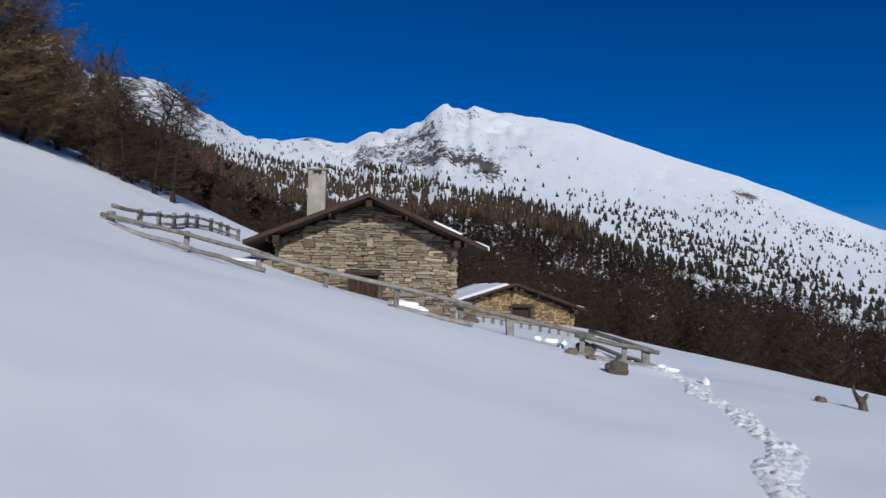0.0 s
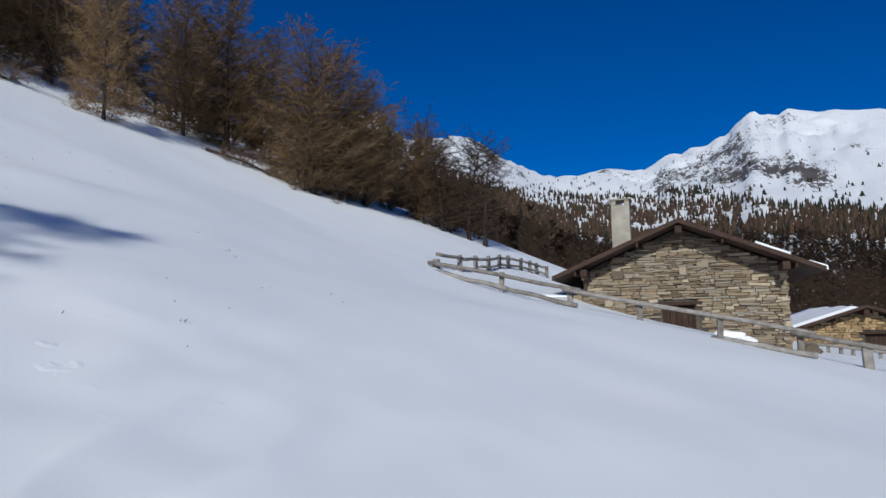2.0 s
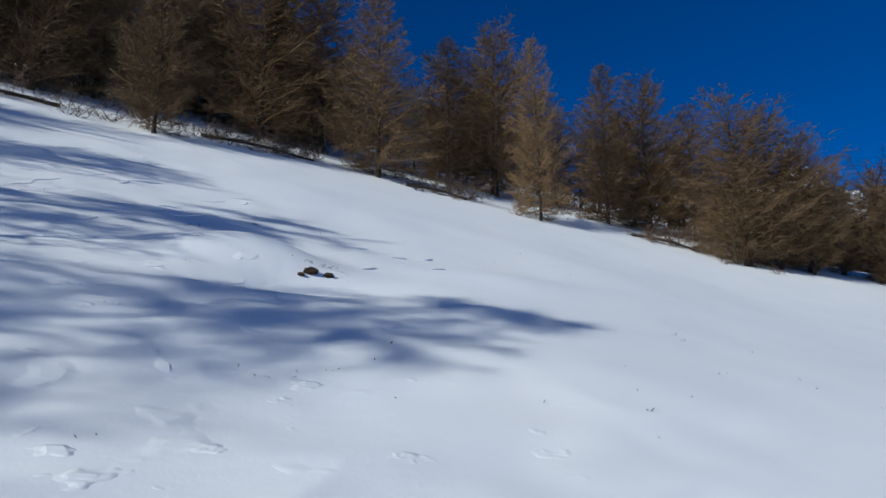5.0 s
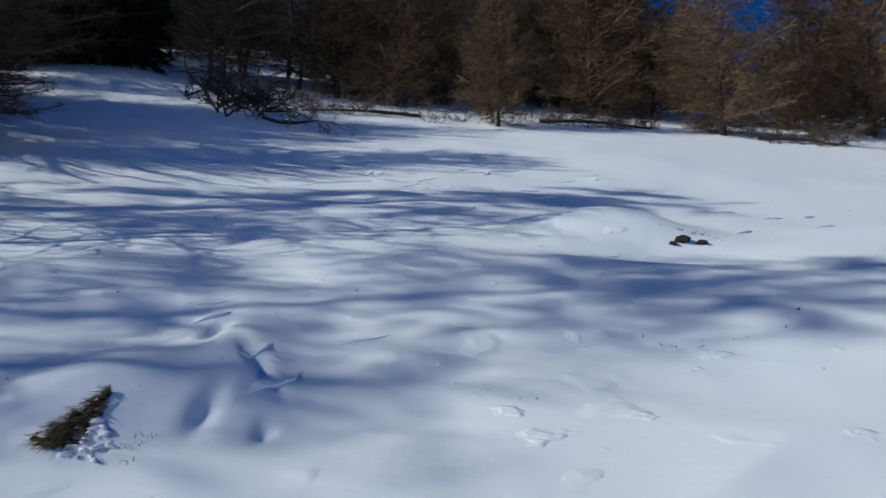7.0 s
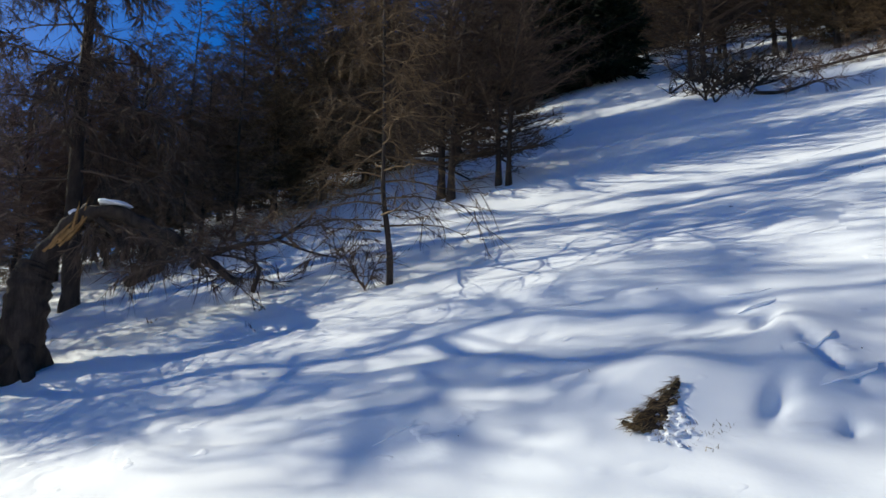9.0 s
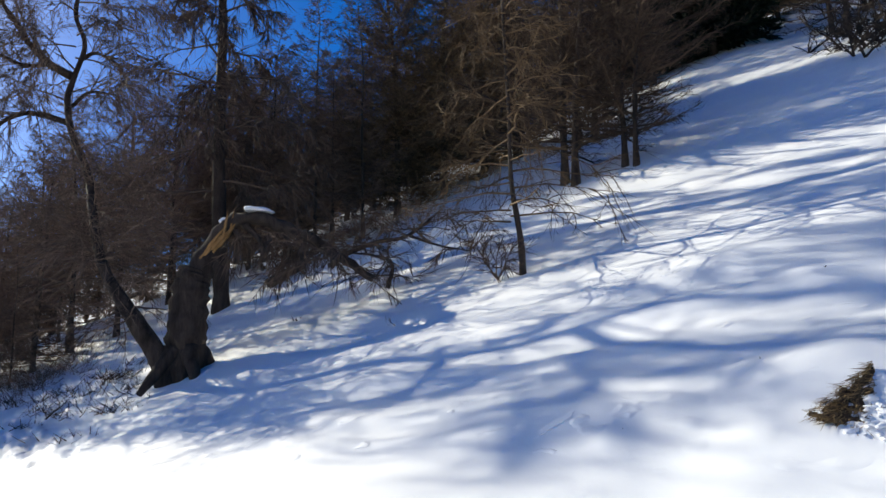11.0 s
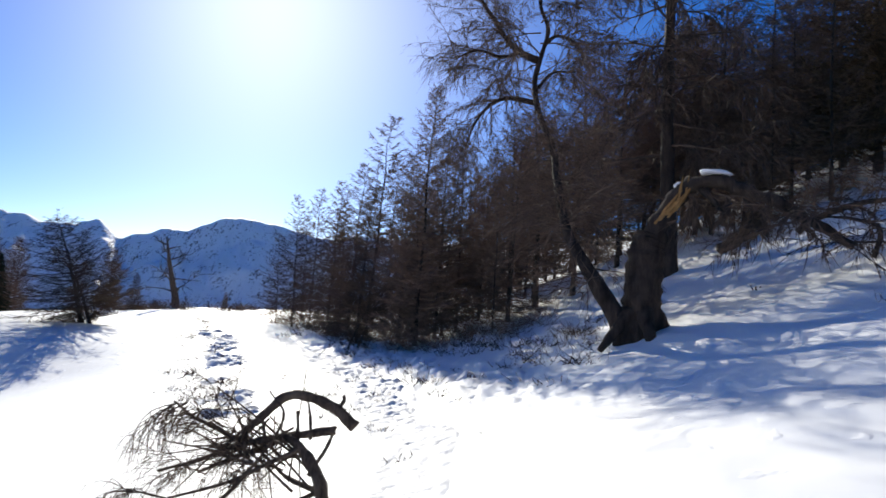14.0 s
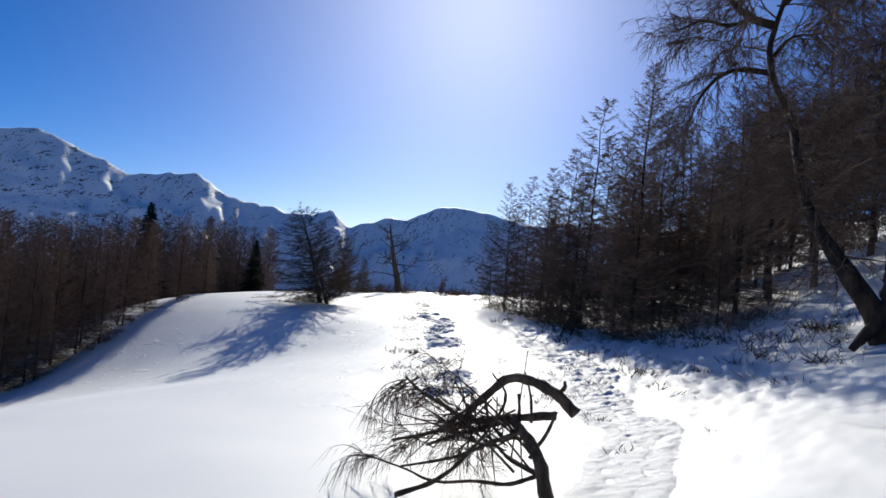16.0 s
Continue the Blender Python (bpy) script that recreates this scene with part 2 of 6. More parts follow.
def bell(x, y, cx, cy, rx, ry, turn=0.0):
    c, s = math.cos(radians(turn)), math.sin(radians(turn))
    u, v = ((x - cx) * c + (y - cy) * s) / rx, (-(x - cx) * s + (y - cy) * c) / ry
    return np.exp(-(u * u + v * v))


def smooth(a, b, v):
    t = np.clip((v - a) / (b - a), 0, 1)
    return t * t * (3 - 2 * t)


TRAIL = [(11.0, -46), (10.0, -38.2), (7.85, -32.2), (5.05, -24.5), (2.51, -18.4), (1.0, -14.4), (0.45, -11.8), (0.18, -10.0), (-0.1, -8.2), (-0.16, -7.2), (-0.05, -6.0), (0.2, -4.2), (1.0, -1.5), (2.1, 2.5), (3.1, 6.4), (3.56, 7.8), (4.09, 9.96), (4.29, 11.7), (4.2, 13.0), (3.9, 14.3), (3.6, 16.5), (3.8, 20.0)]


def trail_distance(x, y):
    d = np.full(np.shape(x), 99.0)
    wob = 0.12 * np.sin(y * 1.3) + 0.08 * np.sin(y * 2.9 + 1)
    for (ax, ay), (bx, by) in zip(TRAIL[:-1], TRAIL[1:]):
        ux, uy = bx - ax, by - ay
        t = np.clip(((x + wob - ax) * ux + (y - ay) * uy) / (ux * ux + uy * uy), 0, 1)
        d = np.minimum(d, np.hypot(x + wob - ax - t * ux, y - ay - t * uy))
    return d


def near_height(x, y):
    z = hill(x, y)
    r = np.hypot(x, y)
    z = z + 0.22 * fbm(x, y, 5.0, 3, 0.45, 3)
    # drifted mounds on the slope
    z = z + 0.32 * bell(x, y, -8.75, 2.1, 0.55, 1.1) - 0.12 * bell(x, y, -7.8, 2.7, 0.4, 1.1)
    z = z + 0.17 * bell(x, y, -4.25, -1.9, 0.6, 0.6) + 0.10 * bell(x, y, -4.9, -1.35, 0.8, 0.3, 20) + 0.05 * bell(x, y, -3.7, -3.3, 0.5, 0.7) + 0.06 * bell(x, y, -4.9, -3.4, 0.6, 0.8)
    z = z + 0.12 * bell(x, y, -9.0, 6.5, 0.7, 1.6) + 0.10 * bell(x, y, -6.2, -3.8, 0.7, 1.3)
    # pits and cracks round the grass tuft
    z = z - 0.07 * bell(x, y, -4.10, -1.27, 0.20, 0.07) - 0.08 * bell(x, y, -5.16, -1.62, 0.2, 0.07) - 0.07 * bell(x, y, -4.6, -1.15, 0.3, 0.05, 35) - 0.05 * bell(x, y, -3.95, -0.93, 0.07, 0.05)
    # wind-carved crust, strongest on the open slope
    crust = smooth(-0.5, -2.8, x) * smooth(40, 9, r) * smooth(7, 1, y)
    wind = np.abs(fbm(x * 1.25 + 0.3 * y, y * 0.42 - 0.15 * x, 0.9, 2, 0.45, 17)) * 2
    z = z + crust * (0.05 - 0.22 * wind) * 0.34
    z = z + 0.05 * fbm(x, y, 0.8, 2, 0.4, 23) * smooth(45, 15, r) * (0.10 + crust)
    # bumpy bank between the trail and the trees
    bank = bell(x, y, 0.4, -14.0, 1.4, 5.5, 12) + bell(x, y, -1.6, -11.5, 1.0, 2.5) + 0.7 * bell(x, y, 5.7, -18.5, 0.55, 8.0, 15)
    z = z + bank * (0.17 * np.abs(fbm(x, y, 0.42, 4, 0.7, 31)) * 2 - 0.04)
    z = z - 0.12 * bell(x, y, -1.9, -11.8, 1.0, 1.8) + 0.12 * bell(x, y, 4.0, 13.4, 0.9, 0.6)
    z = z + 0.55 * bell(x, y, 16.5, -29.0, 5.0, 7.0)
    # shallow groove that holds the trampled trail
    z = z - (0.03 + 0.05 * smooth(0, -4, y)) * smooth(1.25, 0.2, trail_distance(x, y))
    return z


RIDGE = [(-180, 5.5), (-169, 5.4), (-167.8, 5.74), (-165.4, 6.38), (-163.5, 6.2), (-161.7, 5.07), (-158.9, 4.56), (-156.3, 3.68), (-154.8, 4.93), (-153.1, 4.19),
         (-151.4, 4.45), (-147.6, 4.67), (-145.9, 5.55), (-143.5, 6.71), (-141, 6.1), (-138.6, 6.0), (-135.5, 7.2), (-132.4, 8.2), (-129.5, 7.6), (-126, 6.5), (-90, 6.0), (-60, 4.0),
         (-33.5, 5.1), (-27.5, 8.0), (-23.6, 9.7), (-19.3, 11.2), (-13.9, 13.25), (-11.2, 14.2), (-8.3, 14.8), (-5.3, 15.25), (-2.3, 15.8), (-1.7, 15.3), (0.1, 15.65), (1.5, 15.3),
         (3, 14.4), (4.9, 13.7), (6.8, 13.1), (8.5, 12.3), (12, 12.7), (15.3, 12.3), (17.1, 12.5), (18.5, 13.1), (21, 14.4), (22.9, 15.7), (25, 16.1), (26.6, 15.9), (29, 15.8),
         (30.2, 17.2), (31.3, 18.2), (34, 17.5), (38, 16), (60, 19), (95, 21), (130, 18), (150, 10), (170, 6), (180, 5.5)]
RIDGE_FAR = [(-180, 3600), (-120, 3600), (-50, 2600), (8, 2400), (20, 1600), (26, 1200), (31, 850), (45, 450), (130, 300), (152, 700), (166, 2800), (180, 3600)]
VALLEY = [(-180, -9), (-120, -9), (-60, -12), (-33, -9), (-15, -5), (0, -3), (10, 0), (20, 4.5), (30, 9), (40, 15), (60, 20), (95, 23.5), (118, 24), (130, 20.5), (150, 6), (166, -6), (180, -9)]
VALLEY_FAR = [(-180, 2300), (-120, 2300), (-50, 260), (0, 150), (20, 120), (40, 90), (150, 90), (166, 1700), (180, 2300)]


def along(pairs, az):
    p = np.array(pairs, float)
    return np.interp(az, p[:, 0], p[:, 1])


def jagged(az):
    """Teeth along the rocky ridges."""
    rocky = 2.0 * bell(az, 0 * az, 2.5, 0, 5.0, 1.0) + bell(az, 0 * az, 27.0, 0, 6.0, 1.0) + smooth(120, 150, np.abs(az))
    return 0.9 * fbm(az, 0 * az, 1.9, 3, 0.6, 83) * rocky


def ground_height(x, y):
    x, y = np.asarray(x, float), np.asarray(y, float)
    r = np.hypot(x, y)
    az = np.degrees(np.arctan2(-x, y))
    k = np.minimum(1.0, 50.0 / np.maximum(r, 1e-6))
    z0 = near_height(x * k, y * k)
    rv, rr = along(VALLEY_FAR, az), along(RIDGE_FAR, az)
    zv, zr = rv * np.tan(np.radians(along(VALLEY, az))), rr * np.tan(np.radians(along(RIDGE, az) + jagged(az)))
    s = smooth(0, 1, np.clip((r - 50) / (rv - 50), 0, 1)) * 0.5 + 0.5 * np.clip((r - 50) / (rv - 50), 0, 1)
    z = z0 + (zv - z0) * s
    u = np.clip((r - rv) / (rr - rv), 0, 1)
    z = np.where(r > rv, zv + (zr - zv) * u ** 1.3, z)
    z = np.where(r > rr, zr - 0.35 * (r - rr), z)
    # crags and gullies
    spurs = np.abs(fbm(az * 26.0, r * 0.12, 60.0, 5, 0.6, 13)) * 2
    rug = np.abs(fbm(x, y, 330.0, 6, 0.6, 11)) * 2
    south = smooth(60, 110, np.abs(az))
    rough = (0.16 - rug) * (0.022 - 0.006 * south) + (0.2 - spurs) * (0.020 + 0.004 * south)
    rough = rough * (1 - 0.7 * smooth(-3, -10, az) * (1 - south))
    z = z + np.where(r > 250, rough * r * smooth(250, 1100, r) * (1 - 0.72 * smooth(0.8, 1.0, u)), 0)
    return z


def crag_weight(x, y):
    """How craggy the far slopes are: cliffs west of the huts, outcrops by the summit and on the flank."""
    r, az = np.hypot(x, y), np.degrees(np.arctan2(-x, y))
    w = 0.55 * bell(az, r, 27.0, 900, 5.0, 500) + 0.5 * bell(az, r, 21.5, 1450, 2.2, 250)
    w = w + 0.60 * bell(az, r, -1.5, 1230, 2.6, 200) + 0.5 * bell(az, r, -3.8, 1060, 1.2, 140) + 0.42 * bell(az, r, 2.5, 1350, 2.2, 240) + 0.45 * bell(az, r, 3.0, 1850, 3.6, 300)
    w = w + 0.45 * bell(az, r, 6.8, 1600, 1.6, 250) + 0.4 * bell(az, r, -6.8, 1520, 0.8, 70) + 0.6 * bell(az, r, -24.4, 1900, 1.0, 110) + 0.30 * bell(az, r, 13.0, 2100, 4.0, 200) + 0.35 * bell(az, r, -1.8, 2250, 1.5, 120)
    return w + 0.10 * smooth(100, 120, np.abs(az))


# heights of the near ground on a square grid, for setting things down quickly
GRID, REACH = 0.06, 26.0
LATTICE = np.arange(-REACH, REACH + GRID, GRID)
NEAR = ground_height(*np.meshgrid(LATTICE, LATTICE, indexing="ij"))


def ground_at(x, y):
    if abs(x) < REACH - 1 and abs(y) < REACH - 1:
        u, v = (x + REACH) / GRID, (y + REACH) / GRID
        i, j = int(u), int(v)
        u, v = u - i, v - j
        return float((NEAR[i, j] * (1 - v) + NEAR[i, j + 1] * v) * (1 - u) + (NEAR[i + 1, j] * (1 - v) + NEAR[i + 1, j + 1] * v) * u)
    return float(ground_height(np.array([x]), np.array([y]))[0])


def part(name, bm, mat, parent=None, label="", smoothed=False):
    me = bpy.data.meshes.new(name)
    bm.to_mesh(me)
    bm.free()
    me.materials.append(mat)
    if smoothed:
        me.polygons.foreach_set("use_smooth", [True] * len(me.polygons))
    ob = new(name, me)
    ob.parent = parent
    return tagged(ob, label)


def mesh_part(name, verts, faces, mat, parent=None, label="", smoothed=False):
    me = bpy.data.meshes.new(name)
    me.from_pydata(verts, [], faces)
    me.materials.append(mat)
    if smoothed:
        me.polygons.foreach_set("use_smooth", [True] * len(me.polygons))
    me.update()
    ob = new(name, me)
    ob.parent = parent
    return tagged(ob, label)


def build_ground():
    radii = np.concatenate([np.geomspace(0.35, 60, 380), np.geomspace(61.5, 1900, 85), np.linspace(1920, 3900, 110)])
    a = np.radians(np.concatenate([np.arange(-38, 233, 0.33), np.arange(233, 322, 2.0)]))
    turns, rings = len(a), len(radii)
    rr, aa = np.meshgrid(radii, a, indexing="ij")
    x, y = -np.sin(aa) * rr, np.cos(aa) * rr
    z = ground_height(x, y)
    co = np.stack([x, y, z], -1).reshape(-1, 3)
    i = np.arange((rings - 1) * turns)
    ring, t = i // turns, i % turns
    t2 = (t + 1) % turns
    quads = np.stack([ring * turns + t, (ring + 1) * turns + t, (ring + 1) * turns + t2, ring * turns + t2], -1)[:, ::-1]
    centre = len(co)
    co = np.vstack([co, [[0, 0, ground_at(0, 0)]]])
    me = bpy.data.meshes.new("ground")
    faces = [tuple(q) for q in quads.tolist()] + [(centre, (k + 1) % turns, k) for k in range(turns)]
    me.from_pydata(co.tolist(), [], faces)
    me.materials.append(SNOW)
    me.polygons.foreach_set("use_smooth", [True] * len(me.polygons))
    me.update()
    crag = me.attributes.new("crag", "FLOAT", "POINT")
    crag.data.foreach_set("value", crag_weight(co[:, 0], co[:, 1]).astype(np.float32))
    windy = me.attributes.new("windy", "FLOAT", "POINT")
    px, py = co[:, 0], co[:, 1]
    windy.data.foreach_set("value", (smooth(-1.0, -3.2, px) * smooth(4.5, 1.5, py) * smooth(45, 20, np.hypot(px, py)) + 0.9 * smooth(-8, -10, py) * smooth(-30, -24, py) * smooth(-6, -3, px)).astype(np.float32))
    return tagged(new("ground", me), "snow-covered mountain hillside with wind crust and a trampled trail, rising to snowy peaks", "snow ground", kind="structure")


build_ground()


def build_trail():
    """The trodden trail: a strip of churned, lumpy snow in its groove."""
    pts = np.array(TRAIL)
    seg = np.hypot(*np.diff(pts, axis=0).T)
    along_line = np.concatenate([[0], np.cumsum(seg)])
    s = np.arange(0.0, along_line[-1], 0.03)
    cx, cy = np.interp(s, along_line, pts[:, 0]), np.interp(s, along_line, pts[:, 1])
    for _ in range(60):
        cx[1:-1], cy[1:-1] = (cx[:-2] + cx[2:] + 2 * cx[1:-1]) / 4, (cy[:-2] + cy[2:] + 2 * cy[1:-1]) / 4
    cx = cx - (0.12 * np.sin(cy * 1.3) + 0.08 * np.sin(cy * 2.9 + 1))
    tx, ty = np.gradient(cx), np.gradient(cy)
    n = np.hypot(tx, ty)
    nx, ny = -ty / n, tx / n
    across = np.linspace(-0.72, 0.72, 66)
    x = cx[:, None] + nx[:, None] * across
    y = cy[:, None] + ny[:, None] * across
    base = ground_height(x, y)
    edge = np.abs(across)[None, :] * np.interp(cy, [-2, 5], [1.05, 2.1])[:, None] + 0.14 * fbm(x, y, 0.6, 3, 0.6, 91)
    inner = smooth(0.60, 0.30, edge)
    lumps = 1.4 * np.abs(fbm(x, y, 0.13, 3, 0.7, 93)) + 0.6 * fbm(x, y, 0.07, 2, 0.6, 95)
    # two lines of boot prints pressed into the churned snow
    prints = np.zeros_like(x)
    for side, offset in ((-1, 0.0), (1, 0.35), (-1, 0.5), (1, 0.15)):
        step = (s + offset * 0.72) % 0.72
        wander = side * 0.16 + 0.14 * fbm(s, 0 * s + side * 7 + offset * 31, 2.2, 2, 0.5, 41)
        prints = np.maximum(prints, np.exp(-((step - 0.36) / 0.12)[:, None] ** 4 - ((across[None, :] - wander[:, None]) / 0.055) ** 4))
    z = base + inner * ((0.022 + 0.07 * smooth(0, 5, y)) * lumps + 0.02 * fbm(x, y, 0.45, 2, 0.5, 97) + 0.012 - 0.016 * prints) - (1 - inner) * 0.03
    z = z - 0.06 * smooth(0.55, 0.72, np.abs(across))[None, :]
    rows, cols = z.shape
    i = np.arange((rows - 1) * (cols - 1))
    p = (i // (cols - 1)) * cols + i % (cols - 1)
    faces = np.stack([p, p + 1, p + cols + 1, p + cols], -1)[:, ::-1]
    ob = mesh_part("trail", np.stack([x, y, z], -1).reshape(-1, 3).tolist(), faces.tolist(), TRODDEN, smoothed=True)
    return tagged(ob, "trodden snow trail with footprints and loose lumps", "snow trail", kind="structure")


build_trail()


def wind_crust():
    """Thin broken lips of wind slab: each swells out of the slope and ends in a small sharp step."""
    r = random.Random(29)
    vs, fs = [], []

    def lip(x, y, length, front, rise, bow=0.12):
        n = 20
        c, q = math.cos(radians(front)), math.sin(radians(front))
        wob = r.uniform(0, 50)
        # the swelling top, then the small step itself
        for rows in (((0.20 + 0.25 * length, -0.030), (0.10 + 0.08 * length, -0.004), (0.045, 0.45 * rise), (0.0, rise)), ((0.0, rise), (0.003, 0.4 * rise), (0.008, -0.03))):
            first, m = len(vs), len(rows)
            for i in range(n + 1):
                t = 2 * i / n - 1
                end = max(0.0, 1 - t * t)
                out = -bow * length * t * t + 0.07 * length * noise.noise(Vector((t * 1.6, wob, 0))) + 0.008 * noise.noise(Vector((t * 7, wob, 5)))
                for back, up in rows:
                    d = out - back * (0.3 + 0.7 * end)
                    px, py = x + c * d - q * t * length / 2, y + q * d + c * t * length / 2
                    vs.append((px, py, ground_at(px, py) + (up * end if up > 0 else up)))
            for i in range(n):
                for k in range(m - 1):
                    a = first + i * m + k
                    fs.append((a, a + m, a + m + 1, a + 1))

    # those that stand out one by one
    for x, y, length, front, rise in ((-13.28, 1.17, 0.9, 20, 0.06), (-13.0, 0.85, 0.5, 70, 0.05), (-11.11, 1.75, 0.7, 40, 0.06), (-11.6, 1.45, 0.5, 15, 0.05), 
                                      (-3.4, -3.28, 0.34, 75, 0.03), (-5.30, 0.93, 0.22, 100, 0.02), (-5.14, -0.55, 0.42, 30, 0.02), 
                                      (-4.4, -0.95, 0.5, 65, 0.035), (-4.75, -1.2, 0.35, 60, 0.03),
                                      (-5.46, -1.73, 0.3, 40, 0.05), (-5.7, -1.9, 0.4, 10, 0.03), (-6.99, -0.61, 0.5, 20, 0.03), (-7.3, -0.2, 0.3, 30, 0.03), (-6.8, 0.2, 0.25, 20, 0.02), (-10.6, 4.4, 0.5, 20, 0.05), (-10.1, 4.9, 0.4, 15, 0.05), (-10.3, 5.5, 0.5, 25, 0.05), (-9.3, 5.2, 0.4, 20, 0.04), (-8.9, 3.9, 0.4, 30, 0.05)):
        lip(x, y, length, front, rise * (0.3 if x > -4.2 else 0.55))
    for _ in range(48):
        u = r.random() ** 0.7
        x, y = -6.2 - 7.2 * u, r.uniform(-2.6, 3.8) * (0.6 + 0.6 * u)
        lip(x, y, r.uniform(0.12, 0.45) * (1 + u), r.gauss(35, 30), r.uniform(0.004, 0.008) * (1 + u))
    ob = mesh_part("wind_crust", vs, fs, SNOW, smoothed=True)
    tagged(ob, "thin broken lips of wind-packed snow on the slope", "snow crust", kind="stuff")


wind_crust()

# ---- trees ----
def tube(vs, fs, pts, radii, sides=5):
    """A tapered tube through the points, added to the lists."""
    first = len(vs)
    for k, (p, r) in enumerate(zip(pts, radii)):
        d = (pts[min(k + 1, len(pts) - 1)] - pts[max(k - 1, 0)]).normalized()
        side = d.cross(Vector((0.31, 0.95, 0.02))).normalized()
        up = d.cross(side)
        for s in range(sides):
            a = 2 * math.pi * s / sides
            vs.append(p + (side * math.cos(a) + up * math.sin(a)) * r)
    for k in range(len(pts) - 1):
        for s in range(sides):
            a, b = first + k * sides + s, first + k * sides + (s + 1) % sides
            fs.append((a, b, b + sides, a + sides))
    fs.append(tuple(range(first, first + sides))[::-1])
    fs.append(tuple(range(len(vs) - sides, len(vs))))


def blade(vs, fs, p, d, length, width, rng):
    """A thin twig: a long three-cornered blade."""
    side = d.cross(Vector((rng.uniform(-1, 1), rng.uniform(-1, 1), rng.uniform(-1, 1)))).normalized() * width
    n = len(vs)
    vs.extend((p - side, p + side, p + d * length))
    fs.append((n, n + 1, n + 2))


def shaken(rng, d, k):
    return (d + Vector((rng.uniform(-k, k), rng.uniform(-k, k), rng.uniform(-k, k)))).normalized()


def twiggy(cv, cf, rng, p0, p1, p2, length, a, count, width, hang, fine=3, reach=1.0, up=0.0):
    """Twigs along a limb that runs p0, p1, p2."""
    for q in range(count):
        s = 0.08 + 0.92 * rng.random() ** 0.85
        p = p0.lerp(p1, s * 2) if s < 0.5 else p1.lerp(p2, s * 2 - 1)
        turn = rng.uniform(-1.35, 1.35)
        d = Vector((math.cos(a + turn), math.sin(a + turn), rng.uniform(-0.5 + up, 0.95 + 0.5 * up) - hang)).normalized()
        lt = reach * rng.uniform(0.4, 0.95) * (0.24 + 0.40 * length * (1.15 - s))
        blade(cv, cf, p, d, lt, width, rng)
        for _ in range(fine):
            d2 = shaken(rng, d + Vector((0, 0, -0.5 * hang)), 0.75)
            blade(cv, cf, p + d * lt * rng.uniform(0.15, 0.95), d2, lt * rng.uniform(0.35, 0.75), width * 0.75, rng)


def larch(name, height, spread, rng, ragged=0.5, limbs=150, twigs=40, lean=0.03, width=0.013, hang=0.1, stems=1, fine=3, mat=None, cone=0.9, gaps=0.0, thick=1.0, bare=0.03, reach=1.0, up=0.0, lift=0.0, stout=1.0):
    """A leafless larch: slender tapered trunk, whorled limbs and a haze of fine twigs."""
    tree = new(name)
    tv, tf, cv, cf = [], [], [], []
    for st in range(stems):
        h = height * (1 if st == 0 else rng.uniform(0.6, 0.92))
        wide = spread * (1 if st == 0 else 0.7)
        bend = rng.uniform(0, 6.28)
        base = Vector((0, 0, 0)) if st == 0 else Vector((rng.uniform(-0.4, 0.4) * spread, rng.uniform(-0.4, 0.4) * spread, 0))
        pts, radii = [], []
        for k in range(9):
            t = k / 8
            off = lean * h * t * t * (1 + st)
            pts.append(base + Vector((math.cos(bend) * off + rng.uniform(-1, 1) * 0.01 * h * t, math.sin(bend) * off + rng.uniform(-1, 1) * 0.01 * h * t, -0.4 + (h + 0.4) * t)))
            radii.append((0.011 * h * (1 - t) ** 0.8 + 0.007) * thick * (1.6 if k == 0 else 1))
        tube(tv, tf, pts, radii, 7)
        n_limbs = limbs if st == 0 else int(limbs * 0.6)
        for k in range(n_limbs):
            t = min(bare + (1 - bare) * ((k + rng.random()) / n_limbs) ** 1.15, 0.99)
            if rng.random() < gaps:
                continue
            shape = min(1.0, 0.62 + (t - bare) / 0.18 * 0.38) * (1 - t) ** cone + 0.03
            length = wide * shape * rng.uniform(1.05 - ragged * 1.1, 1.15) * (1.25 if rng.random() < 0.06 else 1)
            a = k * 2.4 + rng.uniform(-0.6, 0.6)
            out = Vector((math.cos(a), math.sin(a), 0))
            q = (t * h + 0.4) / (h + 0.4) * 8
            i = min(int(q), 7)
            p0 = pts[i].lerp(pts[i + 1], q - i)
            rise = 0.85 * t - 0.12 + lift + rng.uniform(-0.18, 0.18)
            p1 = p0 + out * length * 0.5 + Vector((0, 0, length * rise * 0.3))
            p2 = p0 + out * length + Vector((rng.uniform(-0.18, 0.18) * length, rng.uniform(-0.18, 0.18) * length, length * (rise + 0.06)))
            r = max(0.008, 0.010 * length) * max(1.0, thick) * stout
            tube(cv, cf, [p0, p1, p2], [r, r * 0.65, 0.004], 3)
            twiggy(cv, cf, rng, p0, p1, p2, length, a, max(4, int(twigs * (0.18 + 0.82 * length / spread))), width, hang, fine, reach, up)
    mesh_part("trunk", tv, tf, LARCH_BARK, tree, smoothed=True)
    mesh_part("crown", cv, cf, mat or TWIGS, tree, "fine bare brown twigs")
    return tree


